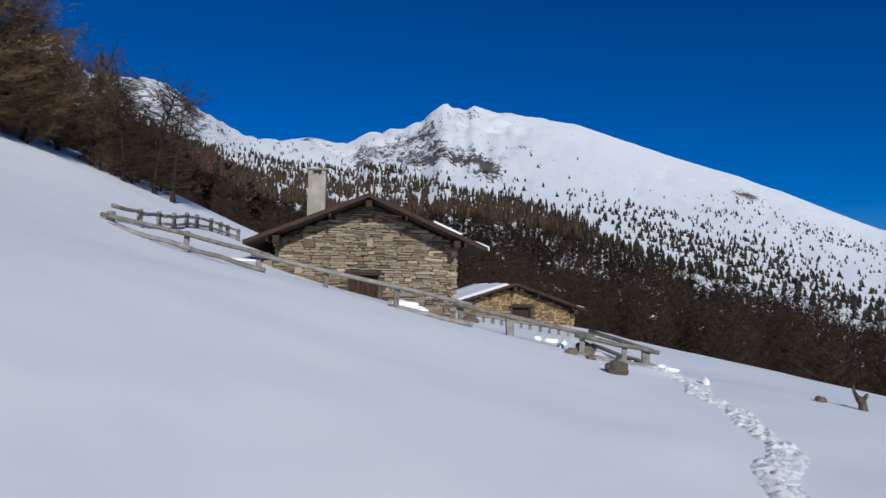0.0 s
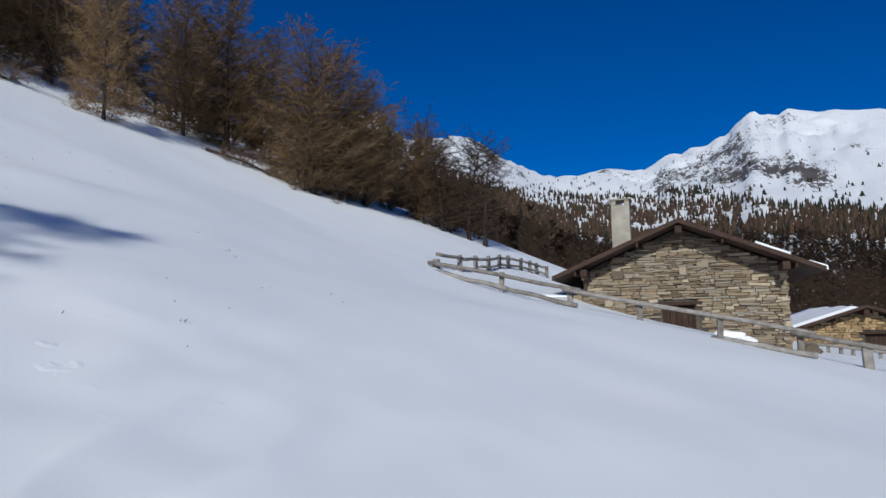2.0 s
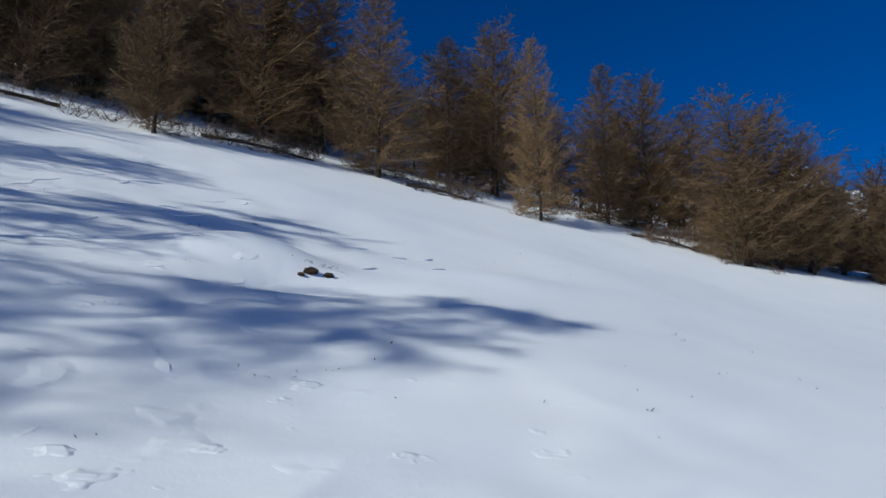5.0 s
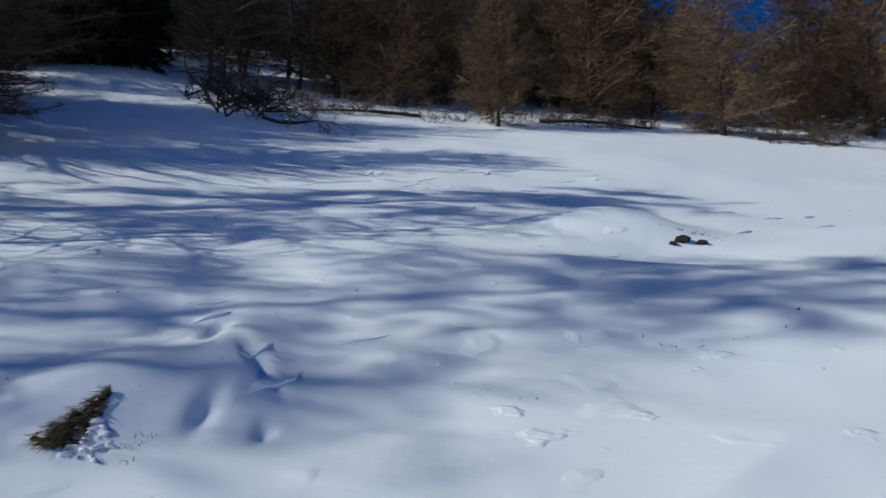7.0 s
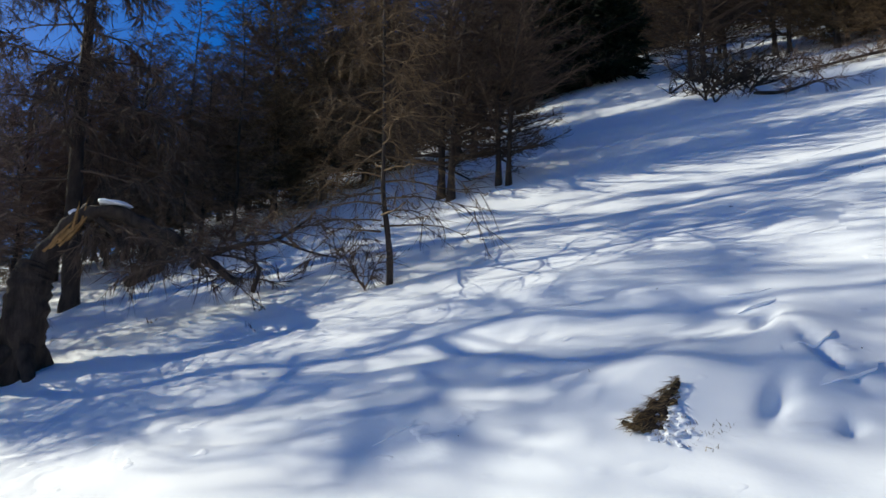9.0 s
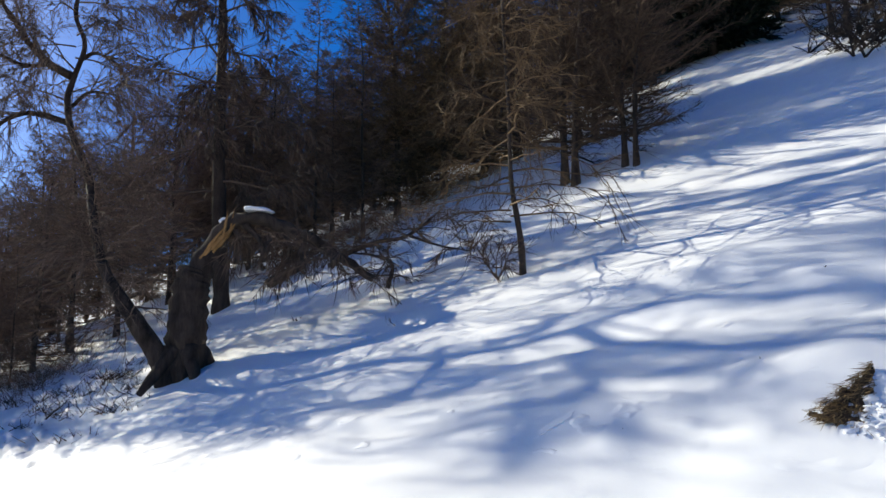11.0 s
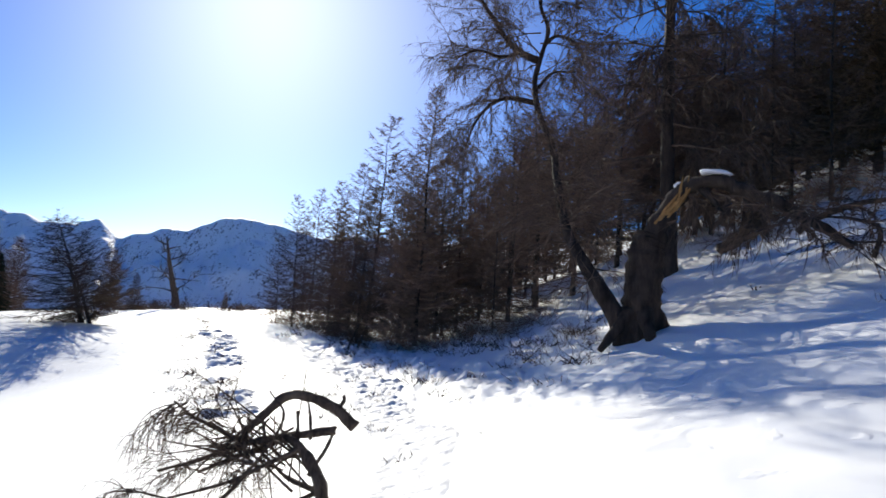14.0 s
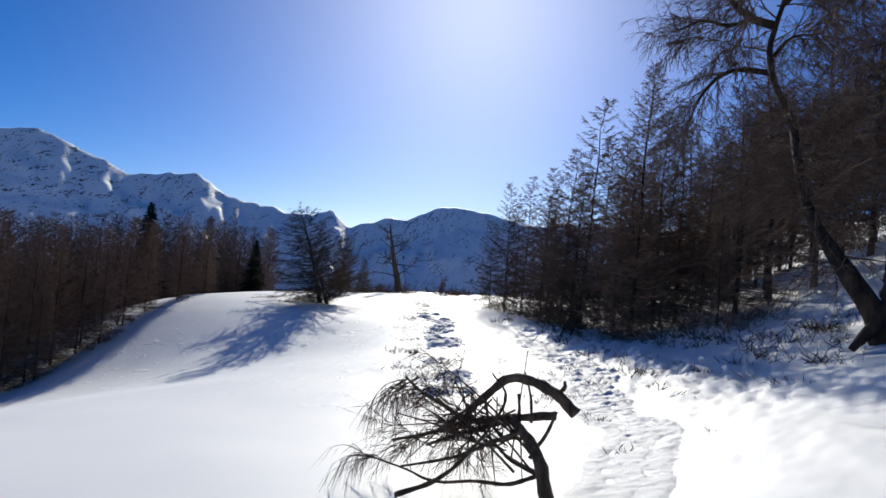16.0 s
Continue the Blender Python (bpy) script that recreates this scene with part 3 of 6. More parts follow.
def spruce(name, height, spread, rng):
    """A dark evergreen: layered drooping boughs thick with needles."""
    tree = new(name)
    tv, tf, cv, cf = [], [], [], []
    pts = [Vector((0, 0, -0.3 + (height + 0.3) * k / 4)) for k in range(5)]
    tube(tv, tf, pts, [0.017 * height * (1 - k / 4.3) for k in range(5)], 7)
    boughs = 150
    for k in range(boughs):
        t = 0.02 + 0.97 * (k / boughs) ** 0.9
        length = spread * (1 - t) ** 0.85 * rng.uniform(0.75, 1.1) + 0.08
        a = k * 2.4 + rng.uniform(-0.3, 0.3)
        out = Vector((math.cos(a), math.sin(a), 0))
        p0 = Vector((0, 0, height * t))
        p1 = p0 + out * length * 0.5 + Vector((0, 0, -0.06 * length))
        p2 = p0 + out * length + Vector((0, 0, -0.28 * length))
        tube(cv, cf, [p0, p1, p2], [0.012, 0.009, 0.004], 3)
        for q in range(int(14 + 34 * length / spread)):
            s = rng.random()
            p = p0.lerp(p1, s * 2) if s < 0.5 else p1.lerp(p2, s * 2 - 1)
            turn = rng.uniform(-1.2, 1.2)
            d = Vector((math.cos(a + turn), math.sin(a + turn), rng.uniform(-0.9, 0.25))).normalized()
            blade(cv, cf, p, d, rng.uniform(0.2, 0.5) * (0.4 + 0.5 * length), 0.045, rng)
            blade(cv, cf, p, shaken(rng, d, 0.7), rng.uniform(0.15, 0.4) * (0.4 + 0.5 * length), 0.04, rng)
    mesh_part("trunk", tv, tf, LARCH_BARK, tree, smoothed=True)
    mesh_part("crown", cv, cf, NEEDLES, tree, "dense dark green needled boughs")
    return tree


rng = random.Random(5)
FULL = [larch("larch_tree", 7.0, 2.4, random.Random(21), limbs=130, twigs=58, width=0.0105, reach=1.15, ragged=0.4, cone=0.75, bare=0.03, up=0.25),
        larch("larch_tree", 7.0, 2.2, random.Random(22), limbs=125, twigs=70, lean=0.05, cone=0.65, width=0.0105, reach=1.2, bare=0.03, up=0.35, lift=0.15),
        larch("larch_tree", 7.0, 2.4, random.Random(23), limbs=84, twigs=54, stems=3, cone=0.45, width=0.0105, reach=1.25, bare=0.03, up=0.4, lift=0.25),
        larch("larch_tree", 7.0, 2.2, random.Random(24), limbs=95, twigs=64, lean=0.02, cone=0.45, stems=2, width=0.0105, reach=1.25, bare=0.04, up=0.4, lift=0.25),
        # this model has its shade put into darker twigs than its sunlit kin
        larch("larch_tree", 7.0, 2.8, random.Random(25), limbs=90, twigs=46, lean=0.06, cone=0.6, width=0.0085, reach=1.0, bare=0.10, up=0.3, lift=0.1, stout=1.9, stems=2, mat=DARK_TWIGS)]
SPARSE = [larch("larch_tree", 7.0, 1.6, random.Random(31), limbs=120, ragged=0.35, twigs=56, thick=0.5, width=0.0080, fine=3, gaps=0.08, lean=0.02, cone=0.75, reach=0.6, up=0.1, mat=BACK_TWIGS),
          larch("larch_tree", 7.0, 1.8, random.Random(32), limbs=110, ragged=0.4, twigs=56, thick=0.5, width=0.0080, fine=3, gaps=0.10, lean=0.05, cone=0.75, reach=0.6, up=0.1, mat=BACK_TWIGS)]
SHADE = [larch("larch_tree", 7.0, 1.75, random.Random(61), ragged=0.3, limbs=190, twigs=46, width=0.0072, fine=4, cone=0.85, reach=0.75, bare=0.03, thick=0.75, stout=1.5, up=0.1, mat=GLARE_TWIGS),
         larch("larch_tree", 7.0, 1.85, random.Random(62), ragged=0.35, limbs=120, twigs=46, width=0.0072, fine=4, cone=0.75, stems=2, reach=0.8, bare=0.04, thick=0.75, stout=1.5, up=0.15, mat=GLARE_TWIGS),
         larch("larch_tree", 7.0, 2.3, random.Random(63), ragged=0.4, limbs=120, twigs=46, width=0.0072, fine=4, cone=0.5, stems=2, reach=0.95, bare=0.26, thick=0.8, stout=1.5, up=0.3, lift=0.15, mat=GLARE_TWIGS)]
GNARLED = [larch("gnarled_tree", 7.0, 3.0, random.Random(71), limbs=75, twigs=52, width=0.012, fine=3, cone=0.35, lean=0.16, stems=2, reach=1.1, bare=0.05, thick=1.8, mat=DARK_TWIGS, gaps=0.15),
           larch("gnarled_tree", 7.0, 3.4, random.Random(72), limbs=70, twigs=48, width=0.012, fine=3, cone=0.3, lean=0.2, stems=2, reach=1.1, bare=0.08, thick=1.8, mat=DARK_TWIGS, gaps=0.2),
           larch("gnarled_tree", 7.0, 3.2, random.Random(73), limbs=130, twigs=46, width=0.014, fine=3, cone=0.6, lean=0.10, stems=2, reach=0.8, bare=0.02, thick=1.2, mat=DARK_TWIGS)]
BACK = [larch("larch_tree", 7.0, 2.1, random.Random(41), limbs=88, twigs=22, width=0.017, fine=2, cone=0.7, reach=1.5, bare=0.06, up=0.2, mat=BACK_TWIGS),
        larch("larch_tree", 7.0, 1.9, random.Random(42), limbs=88, twigs=22, width=0.017, fine=2, lean=0.05, cone=0.6, reach=1.5, bare=0.07, up=0.3, mat=BACK_TWIGS)]
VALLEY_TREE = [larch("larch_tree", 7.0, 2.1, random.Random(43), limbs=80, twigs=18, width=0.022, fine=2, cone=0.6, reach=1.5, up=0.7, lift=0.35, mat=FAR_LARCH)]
DARK = [spruce("spruce_tree", 7.0, 1.7, random.Random(51))]
LABEL = {"shade": "brownish leafless larch in shade beside the snowy trail",
         "gnarled": "dark gnarled bare tree at the edge of the snowy slope",
         "full": "leafless golden-brown larch with dense fine twigs, standing in snow",
         "sparse": "thin leafless larch with sparse side branches, standing in snow",
         "back": "leafless brown larch deep in the snowy hillside forest",
         "valley": "leafless brown larch on the slope below the huts",
         "dark": "dark green spruce with dense drooping boughs on snow"}
MODELS = {"shade": SHADE, "gnarled": GNARLED, "full": FULL, "sparse": SPARSE, "back": BACK, "dark": DARK, "valley": VALLEY_TREE}
USED = {}


def plant(kind, az, dist, height, which=None, wide=1.0, group="hillside trees", label="", tilt=0.0):
    """Stand a tree at an azimuth and distance from the meadow's middle."""
    models = MODELS[kind]
    src = models[rng.randrange(len(models)) if which is None else which]
    x, y = -math.sin(radians(az)) * dist, math.cos(radians(az)) * dist
    s = height / 7.0
    m = Matrix.LocRotScale((x, y, ground_at(x, y) - 0.04), Euler((0, radians(tilt), rng.uniform(0, 6.28) if not tilt else 0)), None)
    if src.name not in USED:
        USED[src.name] = True
        tree = src
        tree.matrix_basis = m
    else:
        tree = copy_thing(src, m)
    tree.scale = (s * wide, s * wide, s)
    return tagged(tree, label or LABEL[kind], {"dark": "spruce", "gnarled": "tree"}.get(kind, "larch"), group)


# forest edge above the meadow: azimuth, distance, height, model
for az, d, h, w, wide in [(66.6, 22.8, 7.2, 0, 1.0), (36.5, 24.8, 6.2, 2, 1.15), (34.2, 26.0, 5.8, 3, 1.3), (32.0, 27.0, 5.2, 2, 1.1),
                          (46.8, 27.0, 6.8, 0, 0.9), (43.4, 28.5, 6.8, 3, 1.2), (40.0, 29.5, 6.2, 0, 1.0), (56.5, 28.0, 7.6, 3, 1.2), (60.5, 27.5, 6.6, 1, 1.1),
                          (71.8, 27.0, 8.2, 1, 1.1), (85.2, 20.0, 6.6, 1, 0.75), (94.3, 24.5, 8.0, 0, 1.1), (99.5, 26.0, 8.0, 2, 1.0),
                          (30.0, 29.5, 4.4, 3, 1.0), (27.2, 30.0, 4.6, 1, 0.7)]:
    plant("full", az, d, h, w, wide)
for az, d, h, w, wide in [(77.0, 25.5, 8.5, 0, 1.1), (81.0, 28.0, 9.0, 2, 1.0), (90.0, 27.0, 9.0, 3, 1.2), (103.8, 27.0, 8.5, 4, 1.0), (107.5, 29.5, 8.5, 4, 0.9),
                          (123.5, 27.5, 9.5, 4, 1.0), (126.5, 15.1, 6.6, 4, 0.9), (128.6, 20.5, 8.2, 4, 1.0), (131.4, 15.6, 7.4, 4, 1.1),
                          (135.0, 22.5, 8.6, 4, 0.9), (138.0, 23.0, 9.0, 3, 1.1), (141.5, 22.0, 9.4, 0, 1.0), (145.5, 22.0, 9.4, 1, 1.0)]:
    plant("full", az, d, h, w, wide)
for az, d, h in [(116.9, 31.0, 10.0), (118.6, 30.0, 11.5), (120.4, 31.0, 11.0), (83.5, 33.0, 11.0), (76.0, 31.0, 9.5), (97.0, 30.0, 9.5), (124.5, 31.0, 10.0)]:
    plant("dark", az, d, h)
plant("full", 52.4, 22.4, 6.9, 0, 0.62, "hillside trees", "tall thin brown larch standing alone before the forest edge")
# dark gnarled trees in front of the crags
for az, d, h, w, wide in [(27.8, 30.0, 4.9, 1, 0.9), (25.6, 29.5, 3.9, 0, 1.0), (23.4, 30.5, 4.9, 1, 0.9), (24.6, 32.0, 3.6, 0, 1.1), (22.0, 33.0, 2.8, 1, 1.1)]:
    plant("gnarled", az, d, h, w, wide, "hillside trees")
# trees beside the trail to the south: azimuth, distance, angle of the tip above the eye, model, width
def plant_to(kind, az, d, top, which, wide, group="trailside trees"):
    x, y = -math.sin(radians(az)) * d, math.cos(radians(az)) * d
    plant(kind, az, d, d * math.tan(radians(top)) - ground_at(x, y), which, wide, group)


for az, d, h, w, wide in [(148.5, 20.5, 8.6, 0, 1.0), (152.5, 22.0, 9.2, 0, 1.1), (156.5, 22.5, 8.8, 1, 1.0)]:
    plant("sparse", az, d, h, w, wide, "trailside trees")
for az, d, top, w, wide in [(188.5, 29.5, 9.1, 0, 1.0), (189.9, 29.0, 8.5, 1, 0.9), (187.0, 26.0, 9.9, 0, 1.1), (183.7, 22.0, 15.4, 1, 1.0), (185.3, 24.0, 11.5, 0, 1.1),
                            (182.3, 23.0, 12.6, 0, 1.0), (189.2, 31.0, 7.2, 0, 1.0), (191.2, 31.0, 5.2, 1, 1.1), (173.4, 17.6, 9.5, 0, 0.8), (186.1, 25.0, 8.5, 1, 1.0)]:
    plant_to("sparse", az, d, top, w, wide * 1.15)
for az, d, top, w, wide in [(179.7, 18.7, 18.0, 0, 0.85), (176.4, 20.0, 14.8, 1, 0.8), (178.1, 19.5, 14.5, 0, 0.9), (181.1, 20.0, 12.5, 1, 0.9), (186.4, 27.0, 7.6, 0, 1.0), (184.5, 22.5, 9.5, 0, 1.1),
                            (174.6, 21.0, 13.5, 0, 1.0), (172.2, 19.5, 16.3, 1, 1.0), (170.2, 22.1, 15.8, 2, 0.9), (167.0, 20.3, 20.6, 2, 1.05), (163.6, 23.0, 21.5, 2, 1.0),
                            (160.0, 23.0, 23.0, 2, 1.0), (156.5, 23.0, 24.0, 2, 1.0), (151.0, 22.5, 24.0, 2, 0.9)]:
    plant_to("shade", az, d, top, w, wide * 1.1)
# a second row close behind them
for az, d, top, w in [(162.0, 27.0, 17.0, 1), (165.2, 27.0, 16.0, 0), (168.5, 27.5, 14.5, 1), (171.2, 27.0, 13.0, 0), (173.3, 26.5, 12.0, 1), (175.5, 26.0, 11.5, 0), (178.9, 25.5, 11.5, 1), (180.4, 26.0, 10.5, 0)]:
    plant_to("shade", az, d, top, w, 1.1)
# trees on the shoulder beyond the trail
for az, d, h, w, wide in [(203.7, 36.0, 2.9, 3, 1.0), (201.9, 38.0, 1.9, 0, 1.0), (195.3, 40.0, 1.0, 2, 0.8)]:
    plant("full", az, d, h, w, wide, "shoulder trees", "small dark leafless larch on the snowy shoulder")
plant("gnarled", 205.2, 28.6, 3.9, 2, 1.55, "shoulder trees", "small dark gnarled larch leaning on the snowy shoulder", tilt=16.0)
plant("sparse", 212.8, 36.0, 4.4, 0, 0.7, "shoulder trees")
for k in range(95):
    az = 209.5 + 27 * ((k + rng.random()) / 95)
    near = np.interp(az, [209, 216, 223, 228, 236], [39, 35, 28.5, 25.5, 23])
    d = near + rng.uniform(0, 12)
    top = np.interp(az, [209, 217, 230], [2.3, 2.6, 1.2]) + rng.uniform(-0.8, 0.5)
    x, y = -math.sin(radians(az)) * d, math.cos(radians(az)) * d
    plant("back", az, d, max(3.0, d * math.tan(radians(top)) - ground_at(x, y)), None, rng.uniform(0.7, 0.9), "shoulder trees", "dark leafless larch in the wood below the shoulder")
for az, d, h, w in [(214.4, 33.0, 3.6, 0), (216.3, 30.2, 3.7, 1), (218.5, 29.2, 3.6, 0), (219.9, 28.0, 3.9, 1), (221.3, 26.7, 4.2, 0), (222.8, 26.4, 4.4, 1), (224.3, 26.0, 4.7, 0), (225.8, 25.0, 4.7, 1), (227.2, 24.4, 4.8, 0)]:
    plant("shade", az, d, h, w, 0.85, "shoulder trees", "dark leafless larch at the edge of the wood below the shoulder")
plant("gnarled", 184.4, 19.2, 1.9, 0, 0.7, "trailside trees", "small dark gnarled tree leaning over the trail bank", tilt=-18.0)
plant("dark", 218.9, 36.0, 5.6, 0, 0.9, "shoulder trees")
plant("dark", 210.8, 38.0, 3.0, 0, 1.0, "shoulder trees")
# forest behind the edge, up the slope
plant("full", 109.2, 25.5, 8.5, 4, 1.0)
plant("full", 113.6, 36.0, 9.0, 0, 1.0)
plant("full", 111.0, 41.0, 9.0, 1, 1.0)
for k in range(12):
    plant("back", 107.5 + 0.7 * k, rng.uniform(46, 56), rng.uniform(8.5, 11.0), None, 1.1)
for k in range(130):
    az = 31 + 128 * ((k + rng.random()) / 130)
    d = rng.uniform(29, 42) if az < 98 else rng.uniform(47, 58) if 108.5 < az < 114.5 else rng.uniform(33, 44) if az < 126 else rng.uniform(25, 38)
    h = rng.uniform(6.0, 8.6)
    x, y = -math.sin(radians(az)) * d, math.cos(radians(az)) * d
    if az < 72:
        top = np.interp(az, [31, 37, 45, 53, 66, 72], [18, 21.5, 24, 27, 30, 32]) + rng.uniform(-2.5, 0.3)
        h = min(h, d * math.tan(radians(top)) - ground_at(x, y))
    if h > 2.4:
        plant("back", az, d, h, None, 1.05)
for k in range(16):
    plant("back", 139.5 + 1.25 * k + rng.uniform(-0.4, 0.4), rng.uniform(36, 46), rng.uniform(4.5, 8.5), None, 1.25, "trailside trees")
for k in range(9):
    plant("back", 159 + k * 2.1 + rng.uniform(-0.4, 0.4), rng.uniform(26, 35), rng.uniform(6.0, 7.6), None, 1.0, "trailside trees")
# wood on the steep side below the meadow
def valley_wood():
    plant("valley", -24.0, 52.0, 7.5)
    crowns, faces = [], []
    count = 0
    for k in range(120):
        az = -50 + 74 * ((k + rng.random()) / 120)
        d = rng.uniform(44, 85)
        x, y = -math.sin(radians(az)) * d, math.cos(radians(az)) * d
        top = np.interp(az, [-50, -33, -15, 0, 12, 24], [-2.5, -0.5, 2.2, 4.0, 6.5, 9.5]) + rng.uniform(-2.0, 0.8)
        h = min(d * math.tan(radians(top)) - ground_at(x, y), 13.0)
        if h < 3:
            continue
        src = next(c for c in VALLEY_TREE[0].children if c.name.startswith("crown")).data
        co = np.empty(len(src.vertices) * 3)
        src.vertices.foreach_get("co", co)
        co = co.reshape(-1, 3)
        turn, s = rng.uniform(0, 6.28), h / 7.0
        w = s * (1.0 if h < 9 else 0.75)
        c, n = math.cos(turn) * w, math.sin(turn) * w
        crowns.append(np.stack([co[:, 0] * c - co[:, 1] * n + x, co[:, 0] * n + co[:, 1] * c + y, co[:, 2] * s + ground_at(x, y)], -1))
        faces.extend([tuple(count + v for v in p.vertices) for p in src.polygons])
        count += len(co)
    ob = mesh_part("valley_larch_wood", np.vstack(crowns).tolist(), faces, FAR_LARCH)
    tagged(ob, "brown leafless larch wood in the valley below the huts", "forest", kind="stuff")


valley_wood()

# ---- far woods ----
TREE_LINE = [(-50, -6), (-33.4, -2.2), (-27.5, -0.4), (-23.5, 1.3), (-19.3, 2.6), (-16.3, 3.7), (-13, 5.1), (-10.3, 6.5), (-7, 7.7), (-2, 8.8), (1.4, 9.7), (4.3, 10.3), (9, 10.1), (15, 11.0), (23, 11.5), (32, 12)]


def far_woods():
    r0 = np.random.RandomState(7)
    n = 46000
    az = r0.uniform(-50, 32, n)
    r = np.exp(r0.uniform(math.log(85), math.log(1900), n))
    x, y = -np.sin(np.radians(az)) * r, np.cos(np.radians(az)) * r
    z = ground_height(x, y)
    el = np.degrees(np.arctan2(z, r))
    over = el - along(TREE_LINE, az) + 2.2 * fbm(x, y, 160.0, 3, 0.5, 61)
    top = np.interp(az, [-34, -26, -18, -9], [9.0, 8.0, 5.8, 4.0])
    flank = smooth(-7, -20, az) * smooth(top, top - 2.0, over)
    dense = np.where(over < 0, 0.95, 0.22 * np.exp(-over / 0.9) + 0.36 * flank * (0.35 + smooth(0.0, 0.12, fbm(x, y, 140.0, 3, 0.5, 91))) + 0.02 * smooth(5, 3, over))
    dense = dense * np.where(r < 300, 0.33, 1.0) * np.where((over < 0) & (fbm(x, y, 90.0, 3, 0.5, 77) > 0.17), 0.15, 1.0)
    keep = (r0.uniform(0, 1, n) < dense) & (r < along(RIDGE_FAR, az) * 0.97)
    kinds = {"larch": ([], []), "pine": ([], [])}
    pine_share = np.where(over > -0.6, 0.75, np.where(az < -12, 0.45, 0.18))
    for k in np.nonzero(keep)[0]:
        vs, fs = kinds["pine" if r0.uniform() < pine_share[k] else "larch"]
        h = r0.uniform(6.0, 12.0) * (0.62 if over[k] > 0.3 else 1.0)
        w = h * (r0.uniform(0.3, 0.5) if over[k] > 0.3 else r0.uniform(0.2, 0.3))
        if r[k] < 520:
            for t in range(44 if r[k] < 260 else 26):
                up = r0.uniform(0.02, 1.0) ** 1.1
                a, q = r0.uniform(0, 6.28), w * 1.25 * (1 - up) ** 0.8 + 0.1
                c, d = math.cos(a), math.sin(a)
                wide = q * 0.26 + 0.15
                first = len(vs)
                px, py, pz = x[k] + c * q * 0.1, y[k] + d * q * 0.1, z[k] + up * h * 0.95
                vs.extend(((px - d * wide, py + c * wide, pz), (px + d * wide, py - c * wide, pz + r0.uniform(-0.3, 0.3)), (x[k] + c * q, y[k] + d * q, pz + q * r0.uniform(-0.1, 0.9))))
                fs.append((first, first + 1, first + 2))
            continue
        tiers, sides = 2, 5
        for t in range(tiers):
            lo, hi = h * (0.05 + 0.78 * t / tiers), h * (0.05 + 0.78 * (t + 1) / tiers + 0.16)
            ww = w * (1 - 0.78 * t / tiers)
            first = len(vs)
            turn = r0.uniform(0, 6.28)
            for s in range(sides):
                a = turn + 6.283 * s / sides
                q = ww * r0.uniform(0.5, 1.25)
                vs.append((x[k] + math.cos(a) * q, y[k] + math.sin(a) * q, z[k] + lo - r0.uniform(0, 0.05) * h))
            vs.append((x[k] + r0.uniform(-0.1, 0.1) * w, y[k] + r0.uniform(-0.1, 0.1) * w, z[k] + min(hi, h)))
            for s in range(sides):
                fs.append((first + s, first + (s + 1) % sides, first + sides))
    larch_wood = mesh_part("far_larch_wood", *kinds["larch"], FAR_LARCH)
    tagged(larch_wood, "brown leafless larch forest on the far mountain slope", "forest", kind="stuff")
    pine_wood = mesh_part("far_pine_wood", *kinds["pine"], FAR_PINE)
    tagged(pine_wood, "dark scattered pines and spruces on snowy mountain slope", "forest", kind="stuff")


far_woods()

# ---- huts ----
def box(bm, x0, x1, y0, y1, z0, z1, bevel=0.0, m=None):
    vs = [bm.verts.new((x, y, z)) for x in (x0, x1) for y in (y0, y1) for z in (z0, z1)]
    fs = [bm.faces.new([vs[i] for i in q]) for q in ((0, 1, 3, 2), (4, 6, 7, 5), (0, 4, 5, 1), (2, 3, 7, 6), (0, 2, 6, 4), (1, 5, 7, 3))]
    if m:
        bmesh.ops.transform(bm, matrix=m, verts=vs)
    if bevel:
        edges = list({e for f in fs for e in f.edges})
        bmesh.ops.bevel(bm, geom=edges, offset=bevel, segments=1, affect="EDGES")


def box_part(name, x0, x1, y0, y1, z0, z1, mat, parent, bevel=0.0, label="", m=None):
    bm = bmesh.new()
    box(bm, x0, x1, y0, y1, z0, z1, bevel, m)
    return part(name, bm, mat, parent, label)


def prism(bm, outline, y0, y1):
    """An upright slab: outline in x and z, from y0 to y1."""
    a = [bm.verts.new((x, y0, z)) for x, z in outline]
    b = [bm.verts.new((x, y1, z)) for x, z in outline]
    n = len(a)
    bm.faces.new(a[::-1])
    bm.faces.new(b)
    for i in range(n):
        bm.faces.new((a[i], a[(i + 1) % n], b[(i + 1) % n], b[i]))
    bmesh.ops.recalc_face_normals(bm, faces=bm.faces)


def stone_shapes(count, seed):
    """A few unit stones, rough and chamfered on the face, to be shared by many pieces."""
    r, out = random.Random(seed), []
    for k in range(count):
        vs, fs = [], []
        for y, inset in ((1.0, 0.0), (0.25, 0.0), (0.0, 0.10)):
            for x, z in ((-0.5, -0.5), (0.5, -0.5), (0.5, 0.5), (-0.5, 0.5)):
                vs.append((x * (1 - inset * r.uniform(0.5, 1.6)) + r.uniform(-0.03, 0.03), y + r.uniform(-0.08, 0.08), z * (1 - inset * r.uniform(1.0, 2.6)) + r.uniform(-0.07, 0.07)))
        for ring in (0, 4):
            for s in range(4):
                fs.append((ring + s, ring + 4 + s, ring + 4 + (s + 1) % 4, ring + (s + 1) % 4))
        fs.append((8, 11, 10, 9))
        out.append((vs, [f[::-1] for f in fs]))
    return out


SHAPES = stone_shapes(7, 3)


